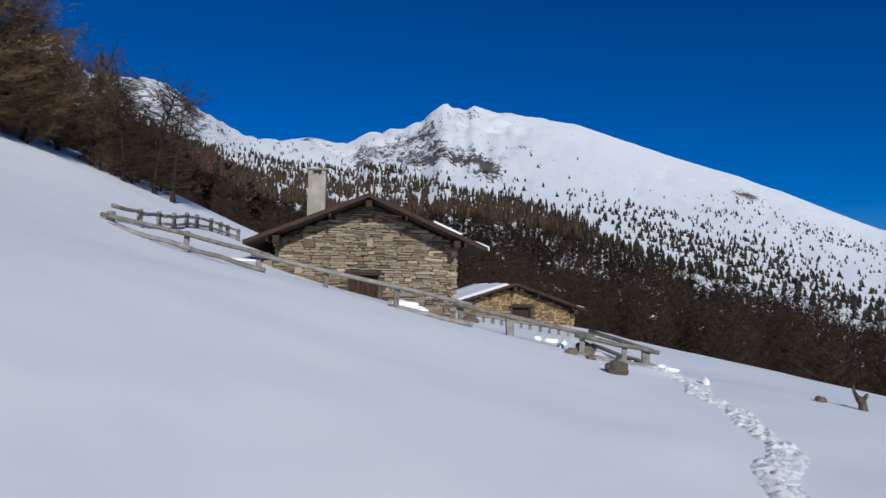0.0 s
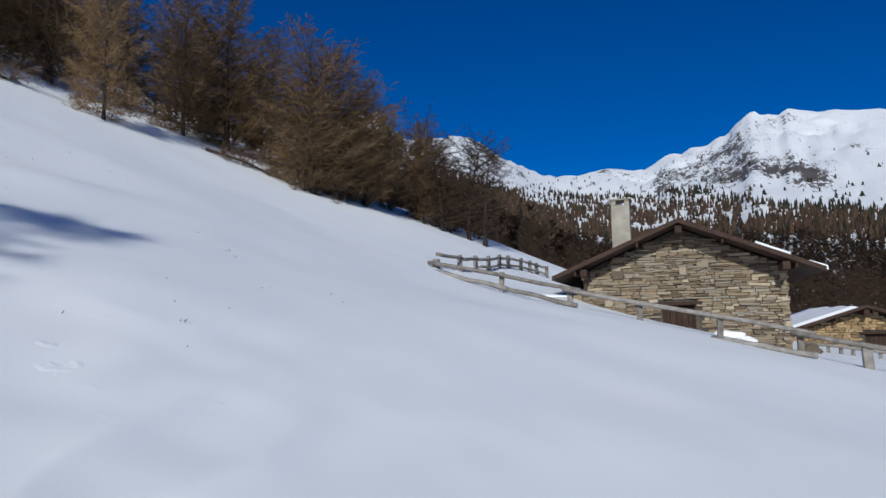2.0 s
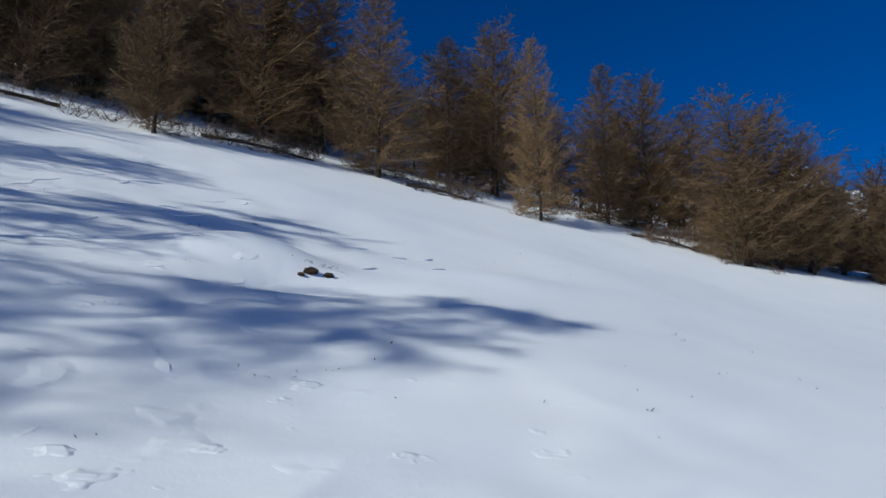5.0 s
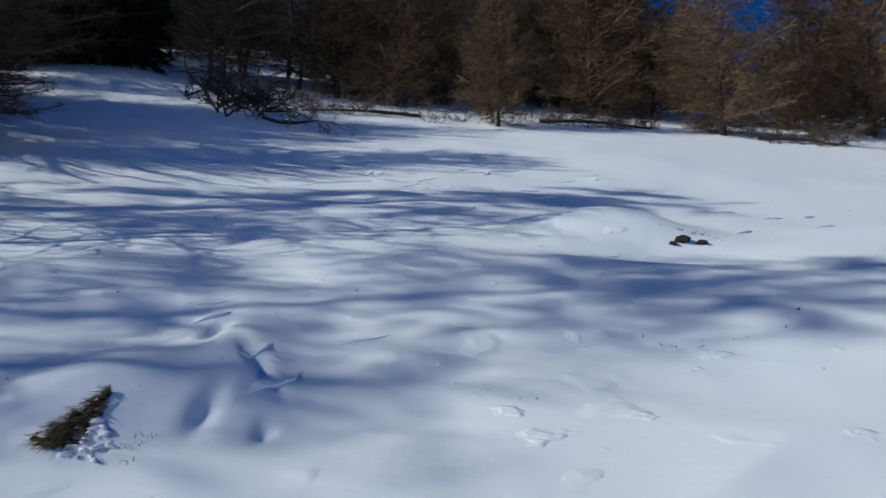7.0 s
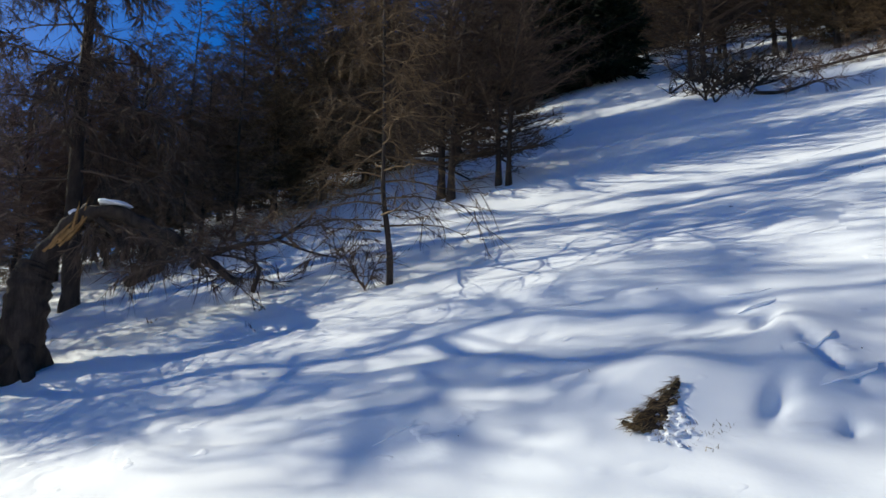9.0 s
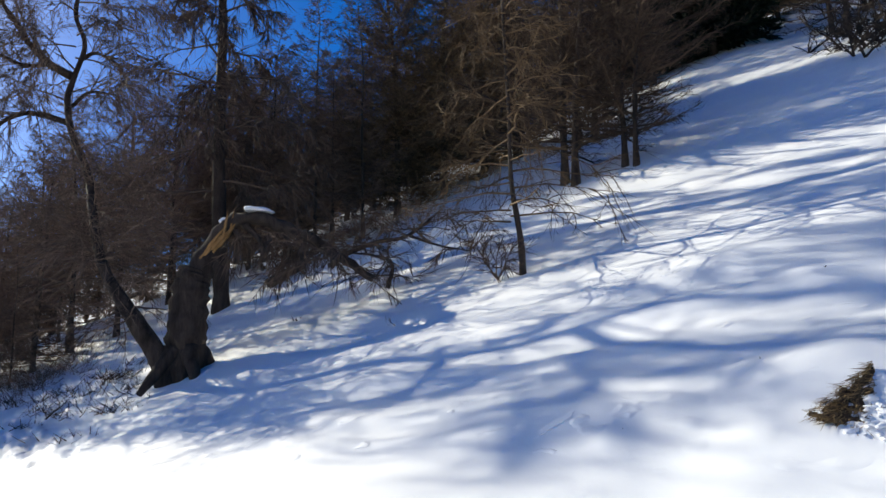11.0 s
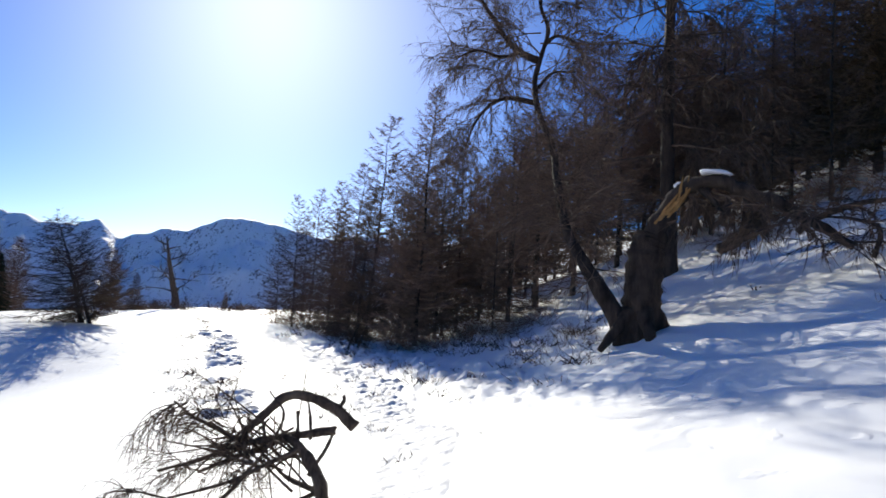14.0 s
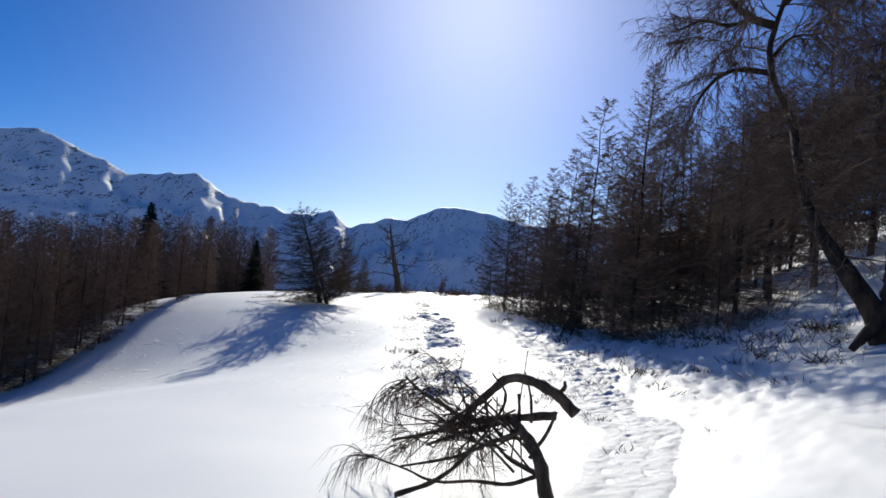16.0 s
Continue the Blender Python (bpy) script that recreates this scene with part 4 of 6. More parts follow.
def coursed(r, x0, x1, z0, roof, blocked, course, length):
    """Stones laid in courses: centre x, centre z, width, height."""
    z = z0
    while z < roof(0.0):
        h = r.uniform(*course)
        x = x0 - r.uniform(0, 0.1)
        while x < x1:
            w = min(r.uniform(*length), x1 - x)
            if r.random() < 0.12:
                w = min(r.uniform(0.08, 0.16), x1 - x)
            cx, cz = x + w / 2, z + h / 2
            if w > 0.05 and cz + h / 2 < roof(cx) and not blocked(cx, cz, w, h):
                if h > course[1] * 0.62 and w > 0.16 and r.random() < 0.35:
                    cut = r.uniform(0.35, 0.65)
                    yield cx, z + h * cut / 2, w, h * cut
                    yield cx, z + h * (1 + cut) / 2, w, h * (1 - cut)
                elif h < course[1] * 0.85 and r.random() < 0.07:
                    yield cx, cz + h * 0.7, min(max(w, 0.16), 0.34), h * r.uniform(2.6, 4.2)
                else:
                    yield cx, cz + r.uniform(-0.008, 0.008), w, h * r.uniform(0.85, 1.15)
            x += w
        z += h


def hut(name, centre, turn, half, depth, base, ridge, slope, over, front_over, stone, course, length, door, seed, pieces):
    """A stone alpine hut; the gable faces -y, x runs along it, heights are above eye level."""
    thing = new(name)
    thing.matrix_basis = pose(centre[0], centre[1], 0, 0, 0, turn)
    r = random.Random(seed)
    thick = 0.16

    def under(x):
        return ridge - thick - slope * abs(x)

    dx0, dx1, dz = door
    w = 0.42
    front = new("front_wall")
    front.parent = thing
    bm = bmesh.new()
    prism(bm, [(-half, base), (dx0, base), (dx0, under(dx0)), (-half, under(half))], 0.05, w)
    prism(bm, [(dx1, base), (half, base), (half, under(half)), (dx1, under(dx1))], 0.05, w)
    top = [(dx0, dz), (dx1, dz), (dx1, under(dx1))] + ([(0, under(0))] if dx0 < 0 < dx1 else []) + [(dx0, under(dx0))]
    prism(bm, top, 0.05, w)
    core = part("wall_core", bm, MORTAR, front, "dark earth joints")

    def blocked(cx, cz, ww, hh):
        return cz - hh / 2 < dz + 0.12 and dx0 - 0.02 - ww / 2 < cx < dx1 + 0.02 + ww / 2 and (cz < dz or dx0 - 0.1 < cx < dx1 + 0.1)

    meshes = []
    for vs, fs in SHAPES:
        me = bpy.data.meshes.new("stone")
        me.from_pydata(vs, [], fs)
        me.materials.append(stone)
        meshes.append(me)
    laid = list(coursed(r, -half, half, base + 0.3, lambda x: under(x) - 0.02, blocked, course, length))
    laid.sort(key=lambda s: abs(s[0]) * 0.3 - s[1])
    rest_v, rest_f = [], []
    for k, (cx, cz, ww, hh) in enumerate(laid):
        proud = r.uniform(-0.05, 0.03) - (0.02 if hh > 0.16 else 0)
        m = Matrix.LocRotScale((cx, proud, cz), Euler((r.uniform(-0.03, 0.03), r.uniform(-0.06, 0.06), r.uniform(-0.04, 0.04))), Vector((ww - 0.004, 0.2, hh - 0.003)))
        if k < pieces:
            ob = new("stone", meshes[r.randrange(len(meshes))])
            ob.parent = front
            ob.matrix_basis = m
        else:
            vs, fs = SHAPES[r.randrange(len(SHAPES))]
            n = len(rest_v)
            rest_v.extend(m @ Vector(v) for v in vs)
            rest_f.extend(tuple(n + i for i in f) for f in fs)
    if rest_v:
        tagged(mesh_part("stonework", rest_v, rest_f, stone, front), kind="stuff")
    # side and back walls with coursed stone faces
    for side in (-1, 1):
        wall = box_part("side_wall", side * half - (w if side > 0 else 0), side * half + (w if side < 0 else 0), w + 0.003, depth - w, base, under(half), MORTAR, thing)
        sv, sf = [], []
        for cx, cz, ww, hh in coursed(r, 0.0, depth, base + 0.3, lambda x: under(half) - 0.02, lambda *q: False, course, length):
            vs, fs = SHAPES[r.randrange(len(SHAPES))]
            m = Matrix.Translation((side * (half + 0.03 + r.uniform(-0.03, 0.02)), cx, cz)) @ Matrix.Rotation(radians(90 * side), 4, "Z") @ Matrix.Diagonal((ww - 0.012, 0.2, hh - 0.01, 1))
            n = len(sv)
            sv.extend(m @ Vector(v) for v in vs)
            sf.extend(tuple(n + i for i in f) for f in fs)
        tagged(mesh_part("stonework", sv, sf, stone, wall), kind="stuff")
    bm = bmesh.new()
    prism(bm, [(-half, base), (half, base), (half, under(half)), (0, under(0)), (-half, under(half))], depth - w + 0.003, depth)
    part("back_wall", bm, MORTAR, thing)
    # roof: two slopes of boards with a raised edge board, ridge and purlins
    for side in (-1, 1):
        bm = bmesh.new()
        prism(bm, [(0, ridge - thick + 0.05), (0, ridge), (side * over, ridge - slope * over), (side * over, ridge - slope * over - thick + 0.05)], -front_over, depth + 0.4)
        slab = part("roof_slope", bm, ROOF_WOOD, thing, "dark weathered board roof slope")
        bm = bmesh.new()
        e = 0.02
        prism(bm, [(0, ridge - 0.11), (0, ridge + e), (side * (over + 0.03), ridge + e - slope * over), (side * (over + 0.03), ridge - slope * over - 0.11)], -front_over - 0.05, -front_over - 0.003)
        part("edge_board", bm, ROOF_WOOD, slab)
        for k in (3, 7):
            px = side * over * (k - 0.45) / 8
            bm = bmesh.new()
            box(bm, px - 0.03, px + 0.03, -front_over + 0.02, 0.04, ridge - slope * abs(px) - thick - 0.10, ridge - slope * abs(px) - thick + 0.03)
            part("rafter_end", bm, ROOF_WOOD, slab)
    for px in (-half + 0.1, 0.0, half - 0.1):
        z = under(px) - 0.02
        bm = bmesh.new()
        box(bm, px - 0.10, px + 0.10, -front_over + 0.05, depth, z - 0.22, z - 0.0, 0.02)
        part("purlin", bm, ROOF_WOOD, thing, "dark round-edged roof beam end")
    # door with boards, frame and lintel
    d = new("door")
    d.parent = thing
    n = 5
    for k in range(n):
        a, b = dx0 + 0.05 + (dx1 - dx0 - 0.1) * k / n, dx0 + 0.05 + (dx1 - dx0 - 0.1) * (k + 1) / n
        box_part("door_board", a + 0.004, b - 0.004, 0.2, 0.24, base, dz - 0.03, DOOR_WOOD, d, 0.006)
    box_part("door_frame", dx0, dx0 + 0.06, 0.12, 0.22, base, dz, DOOR_WOOD, d)
    box_part("door_frame", dx1 - 0.06, dx1, 0.12, 0.22, base, dz, DOOR_WOOD, d)
    box_part("lintel", dx0 - 0.16, dx1 + 0.2, -0.03, 0.3, dz + 0.003, dz + 0.11, ROOF_WOOD, thing, 0.015, "weathered timber lintel over the door")
    return thing, under


hut_a, under_a = hut("stone_hut", (-2.43, 21.36), 6.5, 2.82, 6.5, -1.7, 2.86, 0.425, 3.62, 0.92, SLATE, (0.035, 0.10), (0.10, 0.62), (-0.56, 0.36, 0.41), 11, 300)
tagged(hut_a, "grey-brown dry-stone hut with dark board roof and a brown door", "hut", "stone huts")
# leaning lower wall beside the gable
for k, (sx, sz, sw, sh) in enumerate([(-3.02, 0.72, 0.36, 0.2), (-3.05, 0.5, 0.42, 0.22), (-3.0, 0.28, 0.4, 0.2), (-3.08, 0.06, 0.46, 0.22)]):
    box_part("corner_stone", sx - sw / 2, sx + sw / 2, 0.15, 0.55, sz - sh / 2, sz + sh / 2, SLATE, hut_a, 0.03)
chimney = new("chimney")
chimney.parent = hut_a
box_part("chimney_shaft", -2.07, -1.47, 1.75, 2.35, 1.5, 3.82, PLASTER, chimney, 0.02, "pale rendered chimney shaft")
for cx in (-1.99, -1.55):
    for cy in (1.83, 2.27):
        box_part("chimney_pier", cx - 0.08, cx + 0.08, cy - 0.08, cy + 0.08, 3.823, 3.98, PLASTER, chimney, 0.01)
box_part("chimney_cap", -2.13, -1.41, 1.69, 2.41, 3.983, 4.04, PLASTER, chimney, 0.015)


def roof_snow(name, parent, x0, x1, y0, y1, ridge, slope, thick, seed):
    """A ragged leftover slab of snow on a roof slope."""
    r = random.Random(seed)
    bm = bmesh.new()
    n = 12
    rows = []
    for k in range(n + 1):
        y = y0 + (y1 - y0) * k / n
        a, b = x0 + r.uniform(-0.12, 0.12), x1 + r.uniform(-0.15, 0.15)
        ring = []
        for q, t in ((a, 0.0), (a + 0.05 * (b - a), thick * r.uniform(0.8, 1.1)), ((a + b) / 2, thick * r.uniform(0.9, 1.2)), (b - 0.05 * (b - a), thick), (b, 0.0)):
            ring.append(bm.verts.new((q, y, ridge - slope * abs(q) + 0.004 + t)))
        rows.append(ring)
    for k in range(n):
        for s in range(4):
            bm.faces.new((rows[k][s], rows[k][s + 1], rows[k + 1][s + 1], rows[k + 1][s]))
    bm.faces.new(rows[0][::-1])
    bm.faces.new(rows[-1])
    bmesh.ops.recalc_face_normals(bm, faces=bm.faces)
    ob = part(name, bm, FRESH_SNOW, parent, "patch of old snow left on the roof", True)
    return ob


roof_snow("snow_patch", hut_a, 2.05, 2.8, -0.7, 2.6, 2.86, 0.425, 0.13, 1)
roof_snow("snow_patch", hut_a, 3.2, 3.64, -0.62, 5.5, 2.86, 0.425, 0.12, 2)
roof_snow("snow_patch", hut_a, -3.6, -3.2, 0.2, 2.5, 2.86, 0.425, 0.07, 3)

hut_b, under_b = hut("stone_hut", (3.28, 32.65), 13.0, 3.2, 5.5, -2.4, 0.46, 0.33, 3.55, 0.6, GOLD_STONE, (0.07, 0.15), (0.11, 0.34), (0.05, 0.98, -0.72), 12, 0)
tagged(hut_b, "low golden-stone hut with snow on its board roof", "hut", "stone huts")
roof_snow("snow_patch", hut_b, -3.5, -0.15, -0.5, 5.6, 0.46, 0.33, 0.10, 4)
roof_snow("snow_patch", hut_b, 3.1, 3.5, -0.5, 2.0, 0.46, 0.33, 0.06, 5)


# ---- fences ----
def log_part(name, a, b, ra, rb, mat, parent, seed, label="", sides=8):
    """A slightly crooked pole from a to b."""
    r = random.Random(seed)
    a, b = Vector(a), Vector(b)
    vs, fs = [], []
    pts = [a.lerp(b, k / 4) + (Vector((r.uniform(-1, 1), r.uniform(-1, 1), r.uniform(-1, 1))) * 0.018 if 0 < k < 4 else Vector()) for k in range(5)]
    tube(vs, fs, pts, [ra + (rb - ra) * k / 4 for k in range(5)], sides)
    return mesh_part(name, vs, fs, mat, parent, label, True)


def post_part(parent, x, y, low, top, seed, size=0.065):
    r = random.Random(seed)
    bm = bmesh.new()
    m = Matrix.Translation((x, y, 0)) @ Matrix.Rotation(r.uniform(-0.3, 0.3), 4, "Z") @ Matrix.Translation((0, 0, low)) @ Matrix.Rotation(r.uniform(-0.05, 0.05), 4, "X") @ Matrix.Rotation(r.uniform(-0.05, 0.05), 4, "Y")
    box(bm, -size, size, -size * 0.8, size * 0.8, 0, top - low, 0.012, m)
    return part("post", bm, GREY_WOOD, parent)


fence = tagged(new("pole_fence"), "weathered grey pole fence half buried in snow", "fence", "meadow fences")
line = [(-7.70, 15.61, 1.58), (-5.89, 15.43, 1.20), (-4.14, 15.25, 0.72), (-2.63, 15.10, 0.38), (-1.06, 14.94, 0.03), (0.34, 14.80, -0.24), (1.42, 14.69, -0.55), (2.89, 14.54, -0.86), (3.76, 14.45, -1.05), (4.21, 14.40, -1.13)]
for k, (x, y, top) in enumerate(line):
    post_part(fence, x, y + 0.1, ground_at(x, y) - 0.3, top + (0.0 if k else 0.05), 100 + k, 0.055 if k not in (0, 6, 9) else 0.08)
for k, (i, j) in enumerate([(0, 2), (2, 5), (5, 7), (7, 9)]):
    (ax, ay, az_), (bx, by, bz) = line[i], line[j]
    log_part("rail", (ax - 0.15, ay - 0.02, az_ - 0.04 + 0.03 * (k % 2)), (bx + 0.25, by - 0.02, bz - 0.04 - 0.03 * (k % 2)), 0.052, 0.046, GREY_WOOD, fence, 120 + k)
for k, (ax, az0, bx, bz) in enumerate([(-7.6, 1.30, -5.6, 0.78), (-5.9, 0.86, -3.9, 0.33), (-1.2, -0.38, 0.6, -0.70), (2.5, -1.22, 4.45, -1.52)]):
    log_part("rail", (ax, 15.30 - 0.1 * (ax + 7.7), az0), (bx, 15.30 - 0.1 * (bx + 7.7), bz), 0.05, 0.055, GREY_WOOD, fence, 130 + k)
log_part("rail", (4.3, 14.4, -1.16), (3.7, 17.5, -0.95), 0.06, 0.05, GREY_WOOD, fence, 140)
log_part("rail", (4.4, 14.45, -1.5), (3.8, 17.6, -1.3), 0.055, 0.05, GREY_WOOD, fence, 141)

back_fence = tagged(new("pole_fence"), "weathered grey fence curving up the snowy slope behind the meadow", "fence", "meadow fences")
curve = [(-7.75, 15.75), (-7.6, 17.0), (-7.95, 18.9), (-8.1, 20.3), (-8.4, 22.0), (-8.5, 23.2), (-8.45, 24.4), (-8.3, 25.0), (-8.15, 25.5), (-7.9, 25.8)]
tops = []
for k, (x, y) in enumerate(curve):
    g = ground_at(x, y)
    tops.append((x, y, g + 0.42))
    if k:
        post_part(back_fence, x, y, g - 0.3, g + 0.46, 200 + k, 0.06)
for k in range(len(tops) - 1):
    a, b = tops[k], tops[k + 1]
    log_part("rail", (a[0] + 0.07, a[1], a[2] - 0.08), (b[0] + 0.07, b[1], b[2] - 0.08), 0.05, 0.045, GREY_WOOD, back_fence, 220 + k)
    if k > 1:
        log_part("rail", (a[0] + 0.07, a[1], a[2] - 0.32), (b[0] + 0.07, b[1], b[2] - 0.32), 0.045, 0.04, GREY_WOOD, back_fence, 240 + k)

yard_fence = tagged(new("pole_fence"), "dark grey yard fence in front of the lower hut", "fence", "meadow fences")
for k in range(11):
    x = 1.1 + 0.33 * k
    y = 24.4 - 0.04 * k
    g = ground_at(x, y)
    post_part(yard_fence, x, y, g - 0.4, g + 0.18, 300 + k, 0.05)
log_part("rail", (0.7, 24.35, ground_at(0.7, 24.35) + 0.2), (4.7, 23.9, ground_at(4.7, 23.9) + 0.2), 0.05, 0.045, GREY_WOOD, yard_fence, 330)

# ---- old larch by the trail ----
def curved(points, steps=6):
    """A smooth line through the points."""
    p = [Vector(q) for q in points]
    p = [p[0] * 2 - p[1]] + p + [p[-1] * 2 - p[-2]]
    out = []
    for i in range(1, len(p) - 2):
        for k in range(steps):
            t = k / steps
            out.append(0.5 * (2 * p[i] + (p[i + 1] - p[i - 1]) * t + (2 * p[i - 1] - 5 * p[i] + 4 * p[i + 1] - p[i + 2]) * t * t + (3 * p[i] - p[i - 1] - 3 * p[i + 1] + p[i + 2]) * t ** 3))
    out.append(p[-2])
    return out


def limb_mesh(vs, fs, points, r0, r1, seed, sides=9, knots=0.12, steps=6):
    r = random.Random(seed)
    line = curved(points, steps)
    n = len(line) - 1
    first, off = len(vs), r.uniform(0, 90)
    tube(vs, fs, line, [r0 + (r1 - r0) * k / n for k in range(n + 1)], sides)
    # swellings, knots and fissured bark ridges
    for k in range(n + 1):
        for q in range(sides):
            i, a = first + k * sides + q, 2 * math.pi * q / sides
            bulge = 1.6 * knots * noise.noise(Vector((math.cos(a) * 0.8, math.sin(a) * 0.8 + off, k * 0.45))) + 1.1 * knots * noise.noise(Vector((math.cos(a) * 3.1, math.sin(a) * 3.1 + off, k * 0.3)))
            vs[i] = line[k] + (vs[i] - line[k]) * (1 + bulge)
    return line


def limb_part(name, points, r0, r1, mat, parent, seed, label="", sides=9, steps=6, knots=0.12):
    vs, fs = [], []
    limb_mesh(vs, fs, points, r0, r1, seed, sides, knots, steps)
    return mesh_part(name, vs, fs, mat, parent, label, True)


def sprays(vs, fs, rng, start, way, length, r0, depth, hang, width):
    """A branch that forks into finer and finer drooping twigs."""
    pts, p, d = [start], start.copy(), way.normalized()
    n = 5
    for k in range(n):
        d = shaken(rng, d + Vector((0, 0, -hang * (0.3 + 0.3 * k) / n)), 0.28)
        p = p + d * length / n
        pts.append(p.copy())
    tube(vs, fs, pts, [r0 * (1 - 0.85 * k / n) for k in range(n + 1)], 4 if depth else 3)
    for k in range(1, n + 1):
        if depth > 0:
            for _ in range(1 if k % 2 else 2):
                sprays(vs, fs, rng, pts[k], shaken(rng, (pts[k] - pts[k - 1]).normalized(), 0.95), length * rng.uniform(0.35, 0.6), r0 * 0.5, depth - 1, hang, width)
        else:
            for _ in range(2):
                blade(vs, fs, pts[k].lerp(pts[k - 1], rng.random()), shaken(rng, d + Vector((0, 0, -hang)), 0.65), rng.uniform(0.12, 0.36), width, rng)


SPREAD, MIDDLE = 1.25, Vector((-0.2, -0.4, 0.0))       # this group is laid out at a smaller size and set out from the meadow's middle


def low_at(x, y):
    return ground_at(MIDDLE.x + SPREAD * (x - MIDDLE.x), MIDDLE.y + SPREAD * (y - MIDDLE.y)) / SPREAD


def set_out(thing, spread=SPREAD):
    thing.matrix_basis = Matrix.LocRotScale(MIDDLE * (1 - spread), None, Vector((spread,) * 3))
    return thing


old = set_out(tagged(new("old_larch"), "old gnarled larch with a broken trunk and a bent stem", "larch"))
base_z = low_at(-2.95, -8.96)
limb_part("broken_trunk", [(-2.93, -8.98, base_z - 0.4), (-2.95, -8.97, 0.05), (-2.95, -8.96, 0.45), (-2.97, -8.96, 0.82), (-3.0, -8.95, 1.02), (-3.03, -8.94, 1.12)], 0.26, 0.19, LARCH_BARK, old, 1, "thick grey-brown fissured trunk", 30, 8, 0.14)
for k in range(5):
    a = 1.2 * k + 0.4
    limb_part("root", [(-2.93 + 0.16 * math.cos(a), -8.98 + 0.16 * math.sin(a), 0.12), (-2.93 + 0.34 * math.cos(a), -8.98 + 0.34 * math.sin(a), base_z + 0.06), (-2.93 + 0.6 * math.cos(a), -8.98 + 0.6 * math.sin(a), base_z - 0.22)], 0.12, 0.04, LARCH_BARK, old, 10 + k)
bm = bmesh.new()
tr = random.Random(4)
low_end, high_end = Vector((-3.05, -8.83, 1.2)), Vector((-3.36, -8.63, 1.74))
for k in range(16):
    # long splinters lying along the split, the last ones standing up from its end
    t = k / 15
    p = low_end.lerp(high_end, 0.85 * t) + Vector((tr.uniform(-0.05, 0.06), 0.02 + tr.uniform(0, 0.02), tr.uniform(-0.03, 0.04)))
    d = (high_end - low_end).normalized() * tr.uniform(0.16, 0.34) if k < 13 else Vector((-0.04, 0.0, 0.30 - 0.07 * (15 - k)))
    w = tr.uniform(0.014, 0.03)
    vs = [bm.verts.new(p + Vector(q)) for q in ((w, 0.01, 0.5 * w), (-w, 0.0, -0.5 * w), (0, 0.03, 0))] + [bm.verts.new(p + d + Vector((tr.uniform(-0.02, 0.02), 0.01, 0)))] + [bm.verts.new(p - 0.25 * d + Vector((0, -0.02, 0)))]
    for q in ((0, 1, 3), (1, 2, 3), (2, 0, 3), (1, 0, 4), (2, 1, 4), (0, 2, 4)):
        bm.faces.new([vs[i] for i in q])
part("torn_wood", bm, TORN_WOOD, old, "torn orange splintered wood")
stem = [(-2.80, -8.93, base_z - 0.3), (-2.62, -8.97, 0.06), (-2.33, -9.12, 0.54), (-2.13, -9.45, 0.99), (-2.05, -9.85, 1.46), (-2.05, -10.4, 2.11), (-2.05, -10.9, 2.68), (-1.9, -11.35, 3.3), (-1.84, -11.7, 3.95), (-1.93, -11.85, 4.45),
        (-2.04, -11.86, 5.01), (-1.88, -11.89, 5.52), (-1.95, -11.9, 6.4), (-1.8, -11.85, 7.4), (-1.9, -11.9, 8.4), (-1.85, -11.9, 9.2)]
limb_part("stem_foot", [stem[0], stem[1], stem[2], stem[3]], 0.15, 0.07, LARCH_BARK, old, 22, "thick foot of the second stem", 18)
limb_part("bent_stem", stem[2:], 0.072, 0.014, LARCH_BARK, old, 2, "twisting second stem", 12)
forks = [([(-1.90, -11.88, 4.44), (-1.6, -11.93, 4.58), (-1.31, -11.97, 4.84), (-1.11, -11.99, 5.15), (-0.85, -12.01, 5.51), (-0.7, -12.0, 6.0)], 0.07),
         ([(-1.90, -11.88, 3.68), (-1.46, -11.95, 3.75), (-1.14, -11.99, 3.63), (-0.88, -12.01, 3.28), (-0.76, -12.02, 2.91)], 0.05),
         ([(-1.6, -11.93, 4.58), (-1.24, -11.98, 4.49), (-0.85, -12.01, 4.59), (-0.47, -12.03, 4.43)], 0.04),
         ([(-2.01, -11.87, 4.76), (-2.22, -11.83, 4.9), (-2.53, -11.76, 4.78)], 0.04),
         ([(-1.93, -11.86, 3.95), (-2.1, -11.5, 4.1), (-2.4, -11.1, 4.0)], 0.035)]
for k, (pts, r0) in enumerate(forks):
    limb_part("limb", pts, r0, r0 * 0.3, LARCH_BARK, old, 30 + k, "", 7)
limb_part("broken_top", [(-2.97, -8.95, 0.75), (-3.06, -8.91, 1.15), (-3.2, -8.83, 1.48), (-3.36, -8.71, 1.72), (-3.43, -8.66, 1.84)], 0.17, 0.07, LARCH_BARK, old, 23, "split upper end of the trunk", 14, 6, 0.22)
limb_part("broken_limb", [(-3.30, -8.76, 1.70), (-3.52, -8.54, 1.78), (-3.8, -8.33, 1.71), (-3.98, -8.2, 1.60), (-4.2, -8.05, 1.50), (-4.40, -7.94, 1.33), (-4.58, -7.82, 1.21), (-4.85, -7.66, 0.99)], 0.095, 0.045, LARCH_BARK, old, 3, "dead limb hanging down to the snow", 9, 6, 0.3)
limb_part("branch_stub", [(-3.42, -8.62, 1.77), (-3.6, -8.42, 1.52), (-3.68, -8.3, 1.3)], 0.055, 0.012, LARCH_BARK, old, 24)
limb_part("branch_stub", [(-3.85, -8.3, 1.68), (-3.95, -8.22, 1.42), (-3.92, -8.2, 1.2)], 0.04, 0.01, LARCH_BARK, old, 25)
orng = random.Random(77)
cv, cf = [], []
